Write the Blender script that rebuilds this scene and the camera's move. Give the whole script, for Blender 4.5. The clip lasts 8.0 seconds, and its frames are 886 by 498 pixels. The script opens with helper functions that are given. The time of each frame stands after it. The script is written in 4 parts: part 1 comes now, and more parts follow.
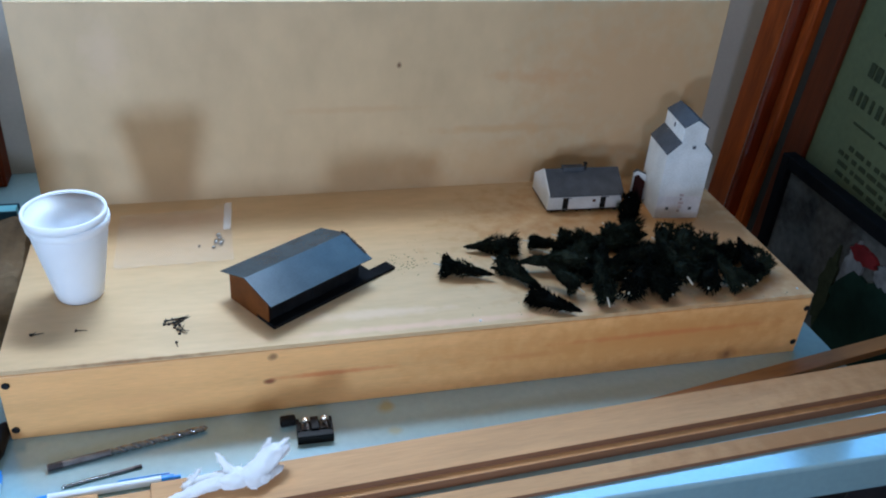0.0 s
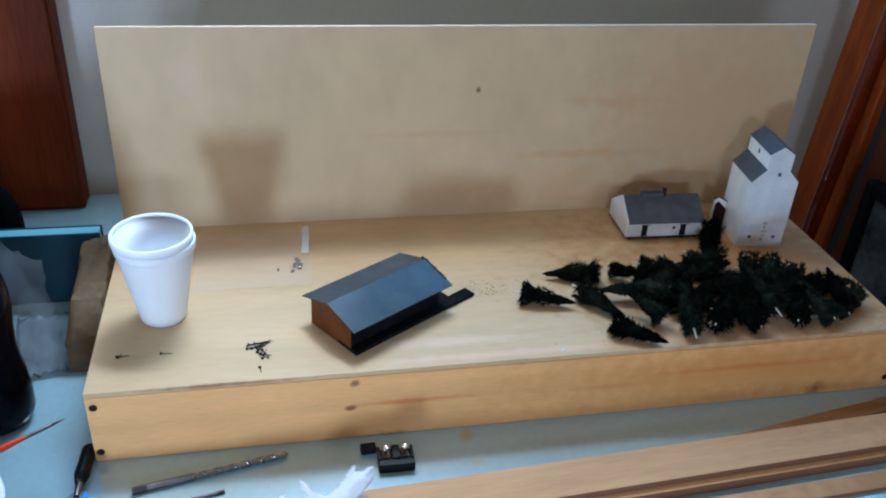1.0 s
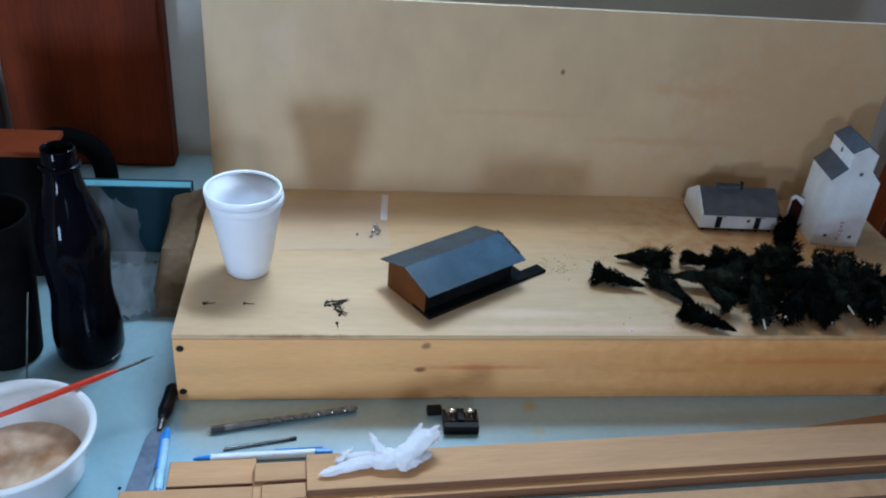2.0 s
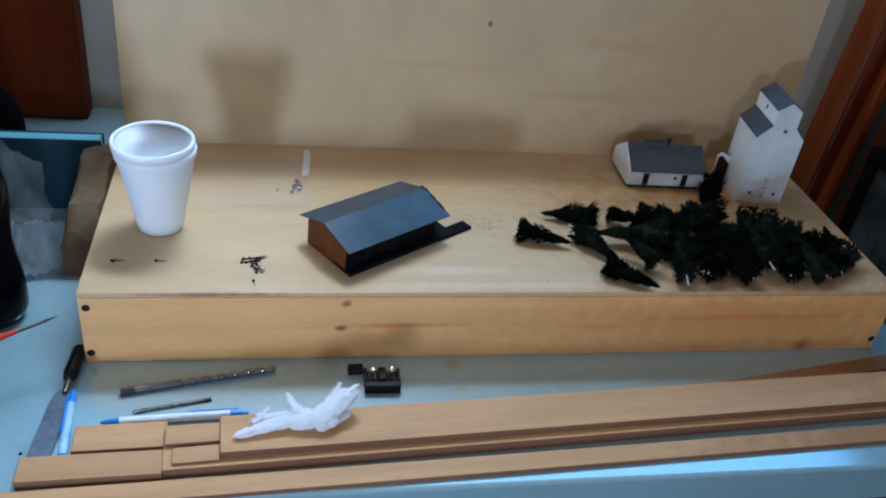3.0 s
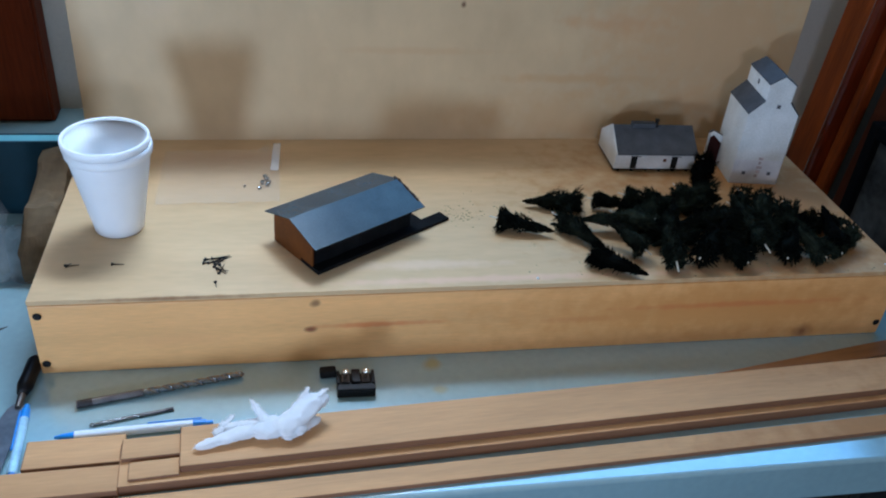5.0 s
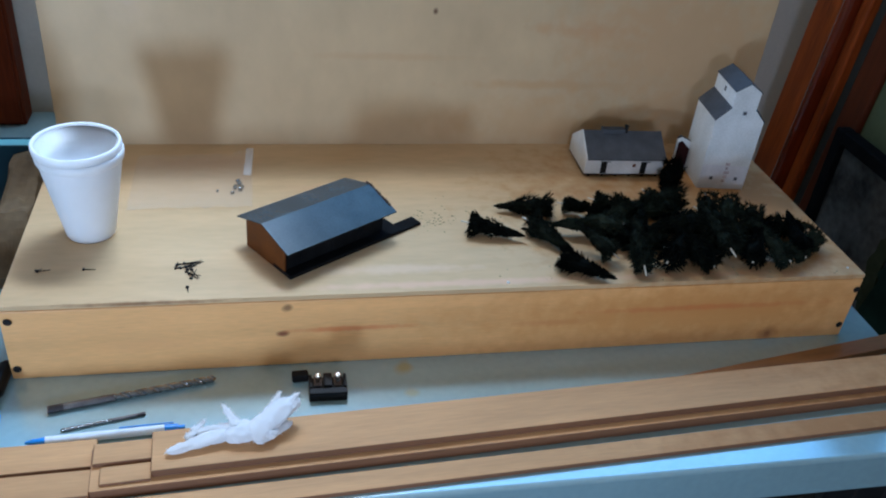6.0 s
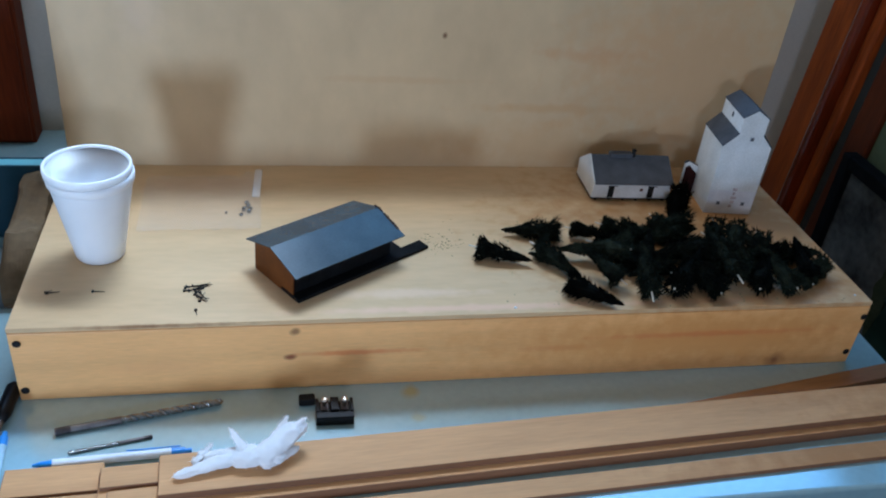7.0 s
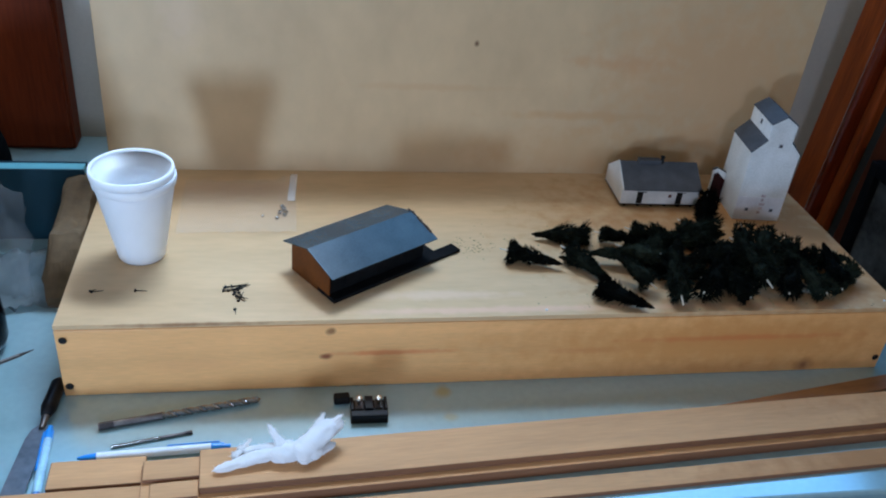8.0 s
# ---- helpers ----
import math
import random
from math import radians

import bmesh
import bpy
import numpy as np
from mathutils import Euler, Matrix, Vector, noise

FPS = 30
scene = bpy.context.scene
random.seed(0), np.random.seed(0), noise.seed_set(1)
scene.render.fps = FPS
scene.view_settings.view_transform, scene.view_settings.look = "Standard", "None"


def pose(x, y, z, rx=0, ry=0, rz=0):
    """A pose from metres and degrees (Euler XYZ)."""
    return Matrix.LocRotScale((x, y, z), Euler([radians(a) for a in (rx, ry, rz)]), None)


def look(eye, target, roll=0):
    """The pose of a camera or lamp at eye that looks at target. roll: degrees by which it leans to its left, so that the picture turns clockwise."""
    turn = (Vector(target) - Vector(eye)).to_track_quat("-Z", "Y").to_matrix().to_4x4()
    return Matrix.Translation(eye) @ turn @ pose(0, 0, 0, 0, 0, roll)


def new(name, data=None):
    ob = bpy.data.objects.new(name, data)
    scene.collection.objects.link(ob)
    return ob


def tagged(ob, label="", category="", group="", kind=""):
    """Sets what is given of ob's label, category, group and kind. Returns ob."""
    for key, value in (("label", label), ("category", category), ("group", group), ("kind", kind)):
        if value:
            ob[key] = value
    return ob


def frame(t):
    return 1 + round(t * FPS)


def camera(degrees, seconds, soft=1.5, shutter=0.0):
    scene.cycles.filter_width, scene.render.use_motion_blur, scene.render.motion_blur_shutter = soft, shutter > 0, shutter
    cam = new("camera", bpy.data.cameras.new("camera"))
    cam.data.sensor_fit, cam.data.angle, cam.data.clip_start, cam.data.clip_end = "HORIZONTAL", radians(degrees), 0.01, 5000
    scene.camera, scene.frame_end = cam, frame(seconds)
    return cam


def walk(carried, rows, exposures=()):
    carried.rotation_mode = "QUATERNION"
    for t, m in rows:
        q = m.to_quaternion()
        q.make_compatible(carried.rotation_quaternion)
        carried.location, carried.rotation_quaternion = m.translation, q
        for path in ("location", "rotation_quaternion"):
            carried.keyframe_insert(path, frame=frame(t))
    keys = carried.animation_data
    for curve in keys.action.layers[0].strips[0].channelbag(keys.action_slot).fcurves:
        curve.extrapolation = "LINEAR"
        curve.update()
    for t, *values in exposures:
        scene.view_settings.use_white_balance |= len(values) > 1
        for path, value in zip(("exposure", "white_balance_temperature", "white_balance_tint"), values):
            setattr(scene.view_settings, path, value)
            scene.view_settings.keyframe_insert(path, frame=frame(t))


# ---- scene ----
cam = camera(54.6, 8.0, soft=2.0)
PATH = [
    (0, (0.2303, -0.7132, 0.6579), (0.4692, 0.1006, 0.1281), 4.67),
    (0.5, (0.2214, -0.7026, 0.6640), (0.4436, 0.1203, 0.1409), 4.17),
    (0.7, (0.2149, -0.7089, 0.6461), (0.4232, 0.1302, 0.1436), 2.95),
    (1, (0.1913, -0.6899, 0.6552), (0.3824, 0.1470, 0.1421), 3.57),
    (1.2, (0.1793, -0.6891, 0.6572), (0.3455, 0.1529, 0.1440), 4.12),
    (2.3, (0.1663, -0.7287, 0.6462), (0.2895, 0.1101, 0.1159), 5.30),
    (2.5, (0.1735, -0.7258, 0.6465), (0.3216, 0.1056, 0.1109), 5.79),
    (2.8, (0.1840, -0.7116, 0.6451), (0.3598, 0.0984, 0.0857), 7.00),
    (3, (0.1911, -0.7083, 0.6298), (0.3827, 0.1016, 0.0754), 7.88),
    (3.2, (0.2006, -0.6939, 0.6300), (0.3859, 0.1131, 0.0692), 7.32),
    (3.3, (0.2034, -0.6880, 0.6220), (0.3821, 0.1197, 0.0601), 6.34),
    (3.5, (0.2160, -0.6890, 0.6107), (0.4174, 0.1163, 0.0531), 8.45),
    (3.7, (0.2136, -0.6764, 0.6216), (0.4028, 0.1222, 0.0502), 7.31),
    (3.8, (0.2169, -0.6731, 0.6199), (0.4083, 0.1233, 0.0462), 7.97),
    (3.9, (0.2203, -0.6703, 0.6134), (0.4119, 0.1206, 0.0322), 8.82),
    (4, (0.2221, -0.6720, 0.5966), (0.4135, 0.1113, 0.0052), 9.09),
    (4.1, (0.2211, -0.6733, 0.5848), (0.4132, 0.1160, 0.0017), 8.67),
    (4.2, (0.2283, -0.6705, 0.5945), (0.3910, 0.1333, 0.0224), 6.54),
    (4.3, (0.2225, -0.6653, 0.6007), (0.3735, 0.1441, 0.0331), 4.57),
    (4.5, (0.2303, -0.6689, 0.6037), (0.3847, 0.1397, 0.0359), 4.69),
    (4.7, (0.2337, -0.6712, 0.6016), (0.4037, 0.1389, 0.0405), 5.44),
    (5.8, (0.2421, -0.6832, 0.6050), (0.4397, 0.1234, 0.0480), 5.62),
    (6, (0.2408, -0.6819, 0.6104), (0.4478, 0.1237, 0.0554), 6.54),
    (6.2, (0.2424, -0.6818, 0.6140), (0.4510, 0.1301, 0.0688), 6.04),
    (6.5, (0.2423, -0.6765, 0.6164), (0.4560, 0.1344, 0.0716), 6.40),
    (6.7, (0.2410, -0.6763, 0.6169), (0.4518, 0.1362, 0.0733), 6.15),
    (7, (0.2360, -0.6761, 0.6212), (0.4395, 0.1388, 0.0784), 6.85),
    (7.2, (0.2256, -0.6751, 0.6207), (0.4254, 0.1421, 0.0801), 6.83),
    (7.5, (0.2183, -0.6809, 0.6210), (0.4100, 0.1422, 0.0865), 7.02),
    (8, (0.2194, -0.6932, 0.6211), (0.4000, 0.1331, 0.0875), 6.26),
]
walk(cam, [(t, look(eye, target, roll)) for t, eye, target, roll in PATH], exposures=[(0, -0.12, 5410, 9), (1, -0.08, 5410, 9), (2.3, -0.38, 5410, 9), (3.5, -0.34, 5410, 9), (4.5, -0.30, 5410, 9), (6, -0.30, 5410, 9), (8, -0.26, 5410, 9)])

# ---- light: rear window daylight, two unseen front sources, two added rear lamps ----
world = bpy.data.worlds.new("sky")
scene.world = world
world.use_nodes = True
wn = world.node_tree
sky = wn.nodes.new("ShaderNodeTexSky")
sky.sky_type, sky.sun_disc = "NISHITA", False
sky.sun_elevation, sky.sun_rotation = radians(35), radians(20)
wn.nodes["Background"].inputs["Strength"].default_value = 0.12
wn.links.new(sky.outputs[0], wn.nodes["Background"].inputs["Color"])


def stand_in_light(name, watts, w, h, colour, m):
    la = bpy.data.lights.new(name, "AREA")
    la.shape, la.size, la.size_y, la.energy, la.color = "RECTANGLE", w, h, watts, colour
    ob = new(name, la)
    ob.matrix_world = m
    return ob


stand_in_light("stand_in_light", 14.2, 2.20, 0.38, (0.15, 0.52, 1.0), pose(0.82, 0.60, 0.85, 90, 0, 180))
# unseen low front-left source, placed from the cup's cast shadow
stand_in_light("stand_in_light", 15.0, 0.20, 0.24, (0.60, 0.775, 1.0), pose(-0.60, -1.31, 0.065, 90, 0, 0))
# unseen second front source, placed from the cup's other shadow
stand_in_light("stand_in_light", 4.6, 0.22, 0.14, (0.72, 0.80, 1.0), pose(0.29, -1.31, 0.485, 90, 0, 0))
# warm fill lamp added at the rear to lift the whole room
stand_in_light("stand_in_light", 9.0, 0.45, 0.16, (1.0, 0.92, 0.82), pose(0.20, 0.598, 1.17, 90, 0, 180))
# narrow beam added to pool cool light on the deck's left half
high = stand_in_light("stand_in_light", 1.5, 0.40, 0.16, (0.68, 0.84, 1.0), look((0.34, 0.580, 1.16), (0.05, 0.0, 0.0)))
high.data.spread = radians(62)


# ---- materials ----
def mat(name, colour, rough=0.6, metal=0.0, spread=0.12, size=40.0, stretch=(1, 1, 1), fine=300.0, bump=0.0, tint=None, spec=0.5, perpiece=0.0, alpha=1.0, trans=0.0, coat=0.0, soft_light=0.0):
    """Principled material: base colour varied by two noises (broad and fine), optional bump and per-object shift."""
    m = bpy.data.materials.new(name)
    m.use_nodes = True
    nt, p = m.node_tree, m.node_tree.nodes["Principled BSDF"]
    N, Lk = nt.nodes.new, nt.links.new
    co, mp = N("ShaderNodeTexCoord"), N("ShaderNodeMapping")
    mp.inputs["Scale"].default_value = stretch
    Lk(co.outputs["Object"], mp.inputs["Vector"])
    n1, n2 = N("ShaderNodeTexNoise"), N("ShaderNodeTexNoise")
    n1.inputs["Scale"].default_value, n1.inputs["Detail"].default_value = size, 4
    n2.inputs["Scale"].default_value, n2.inputs["Detail"].default_value = fine, 3
    Lk(mp.outputs[0], n1.inputs["Vector"]), Lk(mp.outputs[0], n2.inputs["Vector"])
    mixn = N("ShaderNodeMix")
    mixn.inputs[0].default_value = 0.35
    Lk(n1.outputs[0], mixn.inputs[2]), Lk(n2.outputs[0], mixn.inputs[3])
    ramp = N("ShaderNodeValToRGB")
    lo = [max(0.0, c * (1 - spread * 1.6)) for c in colour]
    hi = [min(1.0, c * (1 + spread * 1.6)) for c in (tint or colour)]
    ramp.color_ramp.elements[0].position, ramp.color_ramp.elements[1].position = 0.3, 0.7
    ramp.color_ramp.elements[0].color, ramp.color_ramp.elements[1].color = (*lo, 1), (*hi, 1)
    Lk(mixn.outputs[0], ramp.inputs[0])
    out = ramp.outputs[0]
    if perpiece:
        oi, hs, mr = N("ShaderNodeObjectInfo"), N("ShaderNodeHueSaturation"), N("ShaderNodeMapRange")
        mr.inputs["To Min"].default_value, mr.inputs["To Max"].default_value = 1 - perpiece, 1 + perpiece
        Lk(oi.outputs["Random"], mr.inputs["Value"]), Lk(mr.outputs[0], hs.inputs["Value"]), Lk(out, hs.inputs["Color"])
        out = hs.outputs[0]
    Lk(out, p.inputs["Base Color"])
    p.inputs["Roughness"].default_value, p.inputs["Metallic"].default_value = rough, metal
    p.inputs["Specular IOR Level"].default_value = spec
    p.inputs["Alpha"].default_value, p.inputs["Transmission Weight"].default_value = alpha, trans
    p.inputs["Coat Weight"].default_value = coat
    p.inputs["Subsurface Weight"].default_value, p.inputs["Subsurface Scale"].default_value = soft_light, 0.006
    p.inputs["Subsurface Radius"].default_value = (1.0, 1.0, 1.0)
    if bump:
        b = N("ShaderNodeBump")
        b.inputs["Strength"].default_value, b.inputs["Distance"].default_value = bump, 0.001
        Lk(mixn.outputs[0], b.inputs["Height"]), Lk(b.outputs[0], p.inputs["Normal"])
    return m


def tone_patches(m, spots):
    """Adds shaped stains, knots and painted-in light to a material: (centre xyz, radii xyz, colour, strength), in the
    object's own metres.
    """
    nt = m.node_tree
    N, Lk = nt.nodes.new, nt.links.new
    p = nt.nodes["Principled BSDF"]
    co, wob = N("ShaderNodeTexCoord"), N("ShaderNodeTexNoise")
    wob.inputs["Scale"].default_value = 60
    Lk(co.outputs["Object"], wob.inputs["Vector"])
    for c, r, colour, s in spots:
        out = p.inputs["Base Color"].links[0].from_socket
        mp, ln, ad, rp, mx = N("ShaderNodeMapping"), N("ShaderNodeVectorMath"), N("ShaderNodeMath"), N("ShaderNodeValToRGB"), N("ShaderNodeMix")
        mp.vector_type = "TEXTURE"
        mp.inputs["Location"].default_value, mp.inputs["Scale"].default_value = c, r
        ln.operation, ad.operation = "LENGTH", "MULTIPLY_ADD"
        Lk(co.outputs["Object"], mp.inputs["Vector"]), Lk(mp.outputs[0], ln.inputs[0])
        ad.inputs[1].default_value = 1.2
        Lk(wob.outputs[0], ad.inputs[0]), Lk(ln.outputs["Value"], ad.inputs[2])
        rp.color_ramp.elements[0].position, rp.color_ramp.elements[1].position = 0.55, 1.5
        rp.color_ramp.elements[0].color, rp.color_ramp.elements[1].color = (s, s, s, 1), (0, 0, 0, 1)
        half = N("ShaderNodeMath")
        half.operation = "MULTIPLY"
        half.inputs[1].default_value = 0.6
        Lk(ad.outputs[0], half.inputs[0]), Lk(half.outputs[0], rp.inputs[0])
        mx.data_type = "RGBA"
        mx.inputs["B"].default_value = (*colour, 1)
        Lk(rp.outputs[0], mx.inputs["Factor"]), Lk(out, mx.inputs["A"]), Lk(mx.outputs["Result"], p.inputs["Base Color"])
    return m


PLY = mat("birch_plywood", (0.63, 0.460, 0.258), 0.5, size=7, stretch=(1.6, 2.0, 1.1), fine=26, spread=0.065, bump=0.05)
PLYTOP = mat("platform_plywood", (0.63, 0.43, 0.228), 0.5, size=5, stretch=(0.7, 3, 3), fine=50, spread=0.075, bump=0.05, spec=0.2)
PINE = mat("pine_board", (0.77, 0.41, 0.148), 0.45, size=7, stretch=(0.5, 5, 5), fine=120, spread=0.10, bump=0.08, tint=(0.81, 0.435, 0.16))
TABLE = mat("table_laminate", (0.312, 0.468, 0.497), 0.20, size=5, fine=120, spread=0.06, bump=0.02, spec=1.0, coat=1.0)
TABLE.node_tree.nodes["Principled BSDF"].inputs["IOR"].default_value = 1.65
TABLE.node_tree.nodes["Principled BSDF"].inputs["Coat Roughness"].default_value = 0.14
tone_patches(TABLE, [((0.384, -0.014, 0), (0.012, 0.012, 0.02), (0.38, 0.33, 0.08), 0.7), ((0.387, -0.052, 0), (0.010, 0.008, 0.02), (0.38, 0.36, 0.14), 0.5), ((0.30, -0.03, 0), (0.03, 0.02, 0.02), (0.30, 0.32, 0.29), 0.3)])
WALL = mat("painted_wall", (0.62, 0.57, 0.50), 0.8, size=3, fine=180, spread=0.05, bump=0.15, spec=0.2)
# unseen room surfaces, warm tones chosen for the light they bounce
PANEL = mat("room_paint", (0.55, 0.43, 0.31), 0.8, size=3, fine=150, spread=0.06, bump=0.1)
WARMWALL = mat("warm_bounce_wall", (0.58, 0.31, 0.13), 0.7, size=4, stretch=(1, 1, 0.3), fine=60, spread=0.12)
CEIL = mat("ceiling_paint", (0.66, 0.54, 0.42), 0.9, size=3, fine=150, spread=0.03)
FLOORM = mat("dark_carpet", (0.045, 0.04, 0.045), 0.95, size=8, fine=400, spread=0.4, bump=0.3)
REDWOOD = mat("red_stained_wood", (0.1615, 0.0198, 0.0024), 0.35, size=6, stretch=(4, 4, 0.4), fine=60, spread=0.3, bump=0.05, tint=(0.32, 0.062, 0.008), spec=0.25)
REDPANEL = mat("red_veneer", (0.115, 0.019, 0.004), 0.55, size=5, stretch=(4, 4, 0.4), fine=60, spread=0.22, tint=(0.15, 0.026, 0.005), spec=0.1)
BLACK = mat("black_plastic", (0.005, 0.005, 0.006), 0.4, size=60, fine=500, spread=0.2, spec=0.2)
BLACKMATT = mat("matt_black", (0.012, 0.012, 0.012), 0.7, size=60, fine=500, spread=0.3, spec=0.2)
STEEL = mat("steel", (0.32, 0.32, 0.315), 0.18, metal=1.0, size=80, fine=600, spread=0.2)
DARKSTEEL = mat("dull_steel", (0.15, 0.14, 0.135), 0.45, metal=1.0, size=80, fine=600, spread=0.25)
WHITEPAINT = mat("white_card", (0.70, 0.71, 0.67), 0.6, size=28, fine=400, spread=0.10, bump=0.06, tint=(0.75, 0.76, 0.75))
GREYROOF = mat("grey_roofing", (0.084, 0.086, 0.0924), 0.8, size=60, fine=700, spread=0.14, bump=0.1, spec=0.05)
DEPOTROOF = mat("depot_roofing", (0.040, 0.055, 0.062), 0.26, size=30, fine=500, spread=0.2, bump=0.03, spec=0.20)
DEPOTFLAKE = mat("flaked_brown_paper", (0.045, 0.022, 0.012), 0.85, size=90, fine=700, spread=0.4)
DEPOTWALL = mat("brown_siding", (0.115, 0.036, 0.007), 0.6, size=40, fine=300, spread=0.18, bump=0.05, spec=0.15)
DARKDECK = mat("dark_deck", (0.0075, 0.0075, 0.008), 0.75, size=60, fine=400, spread=0.3, spec=0.06)
FOAM = mat("white_foam", (0.90, 0.92, 0.95), 0.45, size=50, fine=900, spread=0.015, bump=0.05, soft_light=0.85)
NEEDLES = mat("tree_needles", (0.0026, 0.0039, 0.0027), 0.9, size=110, fine=900, spread=0.5, tint=(0.0098, 0.0118, 0.0072), perpiece=0.9, spec=0.05)
WINDOWGREY = mat("window_grey", (0.30, 0.31, 0.33), 0.5, size=60, fine=400, spread=0.1)
SEAL = mat("film_fold", (0.88, 0.89, 0.90), 0.3, size=60, fine=300, spread=0.06, bump=0.3, alpha=0.24)
TWIG = mat("pale_twig", (0.62, 0.55, 0.42), 0.6, size=90, fine=500, spread=0.2)
STICK = mat("basswood", (0.57, 0.32, 0.145), 0.65, size=9, stretch=(0.5, 6, 6), fine=90, spread=0.10, bump=0.06, perpiece=0.10, spec=0.2)
# darker patch paints weaker light into the long strips' right ends
tone_patches(STICK, [((1.0, 0.02, 0.0), (0.34, 0.20, 0.2), (0.40, 0.19, 0.07), 0.75)])
# basswood colour darkened to paint shade onto the strips' side faces
SHADED_EDGE = mat("shaded_basswood_edge", (0.22, 0.10, 0.045), 0.7, size=9, stretch=(0.5, 6, 6), fine=90, spread=0.14, bump=0.08, perpiece=0.15)
BRIGHTSTEEL = mat("bright_steel", (0.75, 0.74, 0.70), 0.22, metal=1.0, size=80, fine=600, spread=0.1)
BLADE = mat("stained_blade", (0.030, 0.026, 0.027), 0.3, metal=0.8, size=40, fine=300, spread=0.4, tint=(0.065, 0.058, 0.058))
DARKSTICK = mat("brown_wood_strip", (0.26, 0.115, 0.035), 0.5, size=9, stretch=(0.5, 6, 6), fine=90, spread=0.14, bump=0.06)
TISSUE = mat("white_tissue", (0.96, 0.96, 0.96), 0.9, size=60, fine=500, spread=0.01, spec=0.05)
tn = TISSUE.node_tree
thin, both = tn.nodes.new("ShaderNodeBsdfTranslucent"), tn.nodes.new("ShaderNodeMixShader")
thin.inputs["Color"].default_value, both.inputs[0].default_value = (0.97, 0.97, 0.98, 1), 0.34
tn.links.new(tn.nodes["Principled BSDF"].outputs[0], both.inputs[1])
tn.links.new(thin.outputs[0], both.inputs[2])
tn.links.new(both.outputs[0], tn.nodes["Material Output"].inputs["Surface"])
PENWHITE = mat("white_pen_plastic", (0.80, 0.86, 0.92), 0.3, size=60, fine=500, spread=0.04)
PENBLUE = mat("blue_plastic", (0.04, 0.28, 0.80), 0.3, size=60, fine=500, spread=0.1)
BOWL = mat("white_tub_plastic", (0.78, 0.79, 0.77), 0.3, size=20, fine=300, spread=0.04)
RESIDUE = mat("dried_paint", (0.45, 0.24, 0.11), 0.6, size=60, fine=300, spread=0.3)
MUDDY = mat("muddy_water", (0.5, 0.234, 0.09), 0.04, size=14, fine=60, spread=0.2, tint=(0.62, 0.47, 0.33), spec=0.8)
REDPAINT = mat("red_lacquer", (0.55, 0.035, 0.010), 0.25, size=60, fine=400, spread=0.1)
BRISTLE = mat("bristle", (0.035, 0.028, 0.022), 0.8, size=200, fine=900, spread=0.3)
COLA = mat("dark_bottle", (0.002, 0.002, 0.004), 0.06, size=30, fine=200, spread=0.3, spec=0.07)
TEAL = mat("teal_plastic", (0.005, 0.034, 0.052), 0.35, size=20, fine=300, spread=0.12)
TEALRIM = mat("pale_teal_plastic", (0.17, 0.42, 0.46), 0.45, size=20, fine=300, spread=0.06)
KRAFT = mat("kraft_paper", (0.16, 0.105, 0.05), 0.8, size=14, fine=120, spread=0.25, bump=0.3)
PAPER = mat("white_paper", (0.62, 0.65, 0.66), 0.8, size=20, fine=300, spread=0.05)
FILMM = mat("clear_film", (0.82, 0.84, 0.86), 0.15, size=25, fine=120, spread=0.05, bump=0.4, alpha=0.10)
SAWDUST = mat("green_crumbs", (0.26, 0.225, 0.11), 0.9, size=300, fine=900, spread=0.5, perpiece=0.3)
ORANGE = mat("orange_box_card", (0.17, 0.030, 0.004), 0.6, size=20, fine=200, spread=0.12, spec=0.2)
GREENSHEET = mat("green_poster", (0.075, 0.083, 0.038), 0.5, size=6, fine=120, spread=0.14, spec=0.2)
INK = mat("black_ink", (0.030, 0.034, 0.017), 0.8, size=60, fine=300, spread=0.2, spec=0.05)
MATTGREY = mat("grey_mount", (0.03375, 0.03, 0.0225), 0.7, size=12, fine=200, spread=0.12, spec=0.1)
FRAMEBLACK = mat("matt_black_frame", (0.004, 0.004, 0.004), 0.8, size=60, fine=400, spread=0.3, spec=0.05)
REDGLOSS = mat("polished_red_wood", (0.144, 0.0165, 0.0021), 0.18, size=6, stretch=(4, 4, 0.4), fine=60, spread=0.3, spec=0.5, coat=0.6)
BROWNWOOD = mat("dark_brown_moulding", (0.06375, 0.0135, 0.0035), 0.5, size=6, stretch=(4, 4, 0.4), fine=60, spread=0.3, spec=0.15)
PICGREY = mat("print_grey", (0.056, 0.053, 0.045), 0.6, size=16, fine=90, spread=0.5, spec=0.1)
PICGREEN = mat("print_dark_green", (0.0085, 0.019, 0.012), 0.5, size=20, fine=90, spread=0.3, spec=0.08)
PICRED = mat("print_red", (0.09, 0.008, 0.008), 0.5, size=20, fine=90, spread=0.3, spec=0.15)
PICPALE = mat("print_pale", (0.115, 0.108, 0.10), 0.6, size=20, fine=90, spread=0.4, spec=0.1)
GLASS = mat("window_glass", (0.95, 0.97, 0.97), 0.02, spread=0.0, trans=1.0)
YELLOW = mat("yellow_plastic", (0.75, 0.42, 0.01), 0.4, size=20, fine=200, spread=0.08)


# ---- building helpers ----
def thing(name, m, label, category, group="", kind=""):
    ob = new(name)
    ob.empty_display_size = 0.02
    ob.matrix_world = m
    return tagged(ob, label, category, group, kind)


def mesh_of(name, bm, material, smooth=False):
    me = bpy.data.meshes.new(name)
    bmesh.ops.recalc_face_normals(bm, faces=bm.faces[:])
    bm.to_mesh(me)
    bm.free()
    me.materials.append(material)
    for f in me.polygons:
        f.use_smooth = smooth
    return me


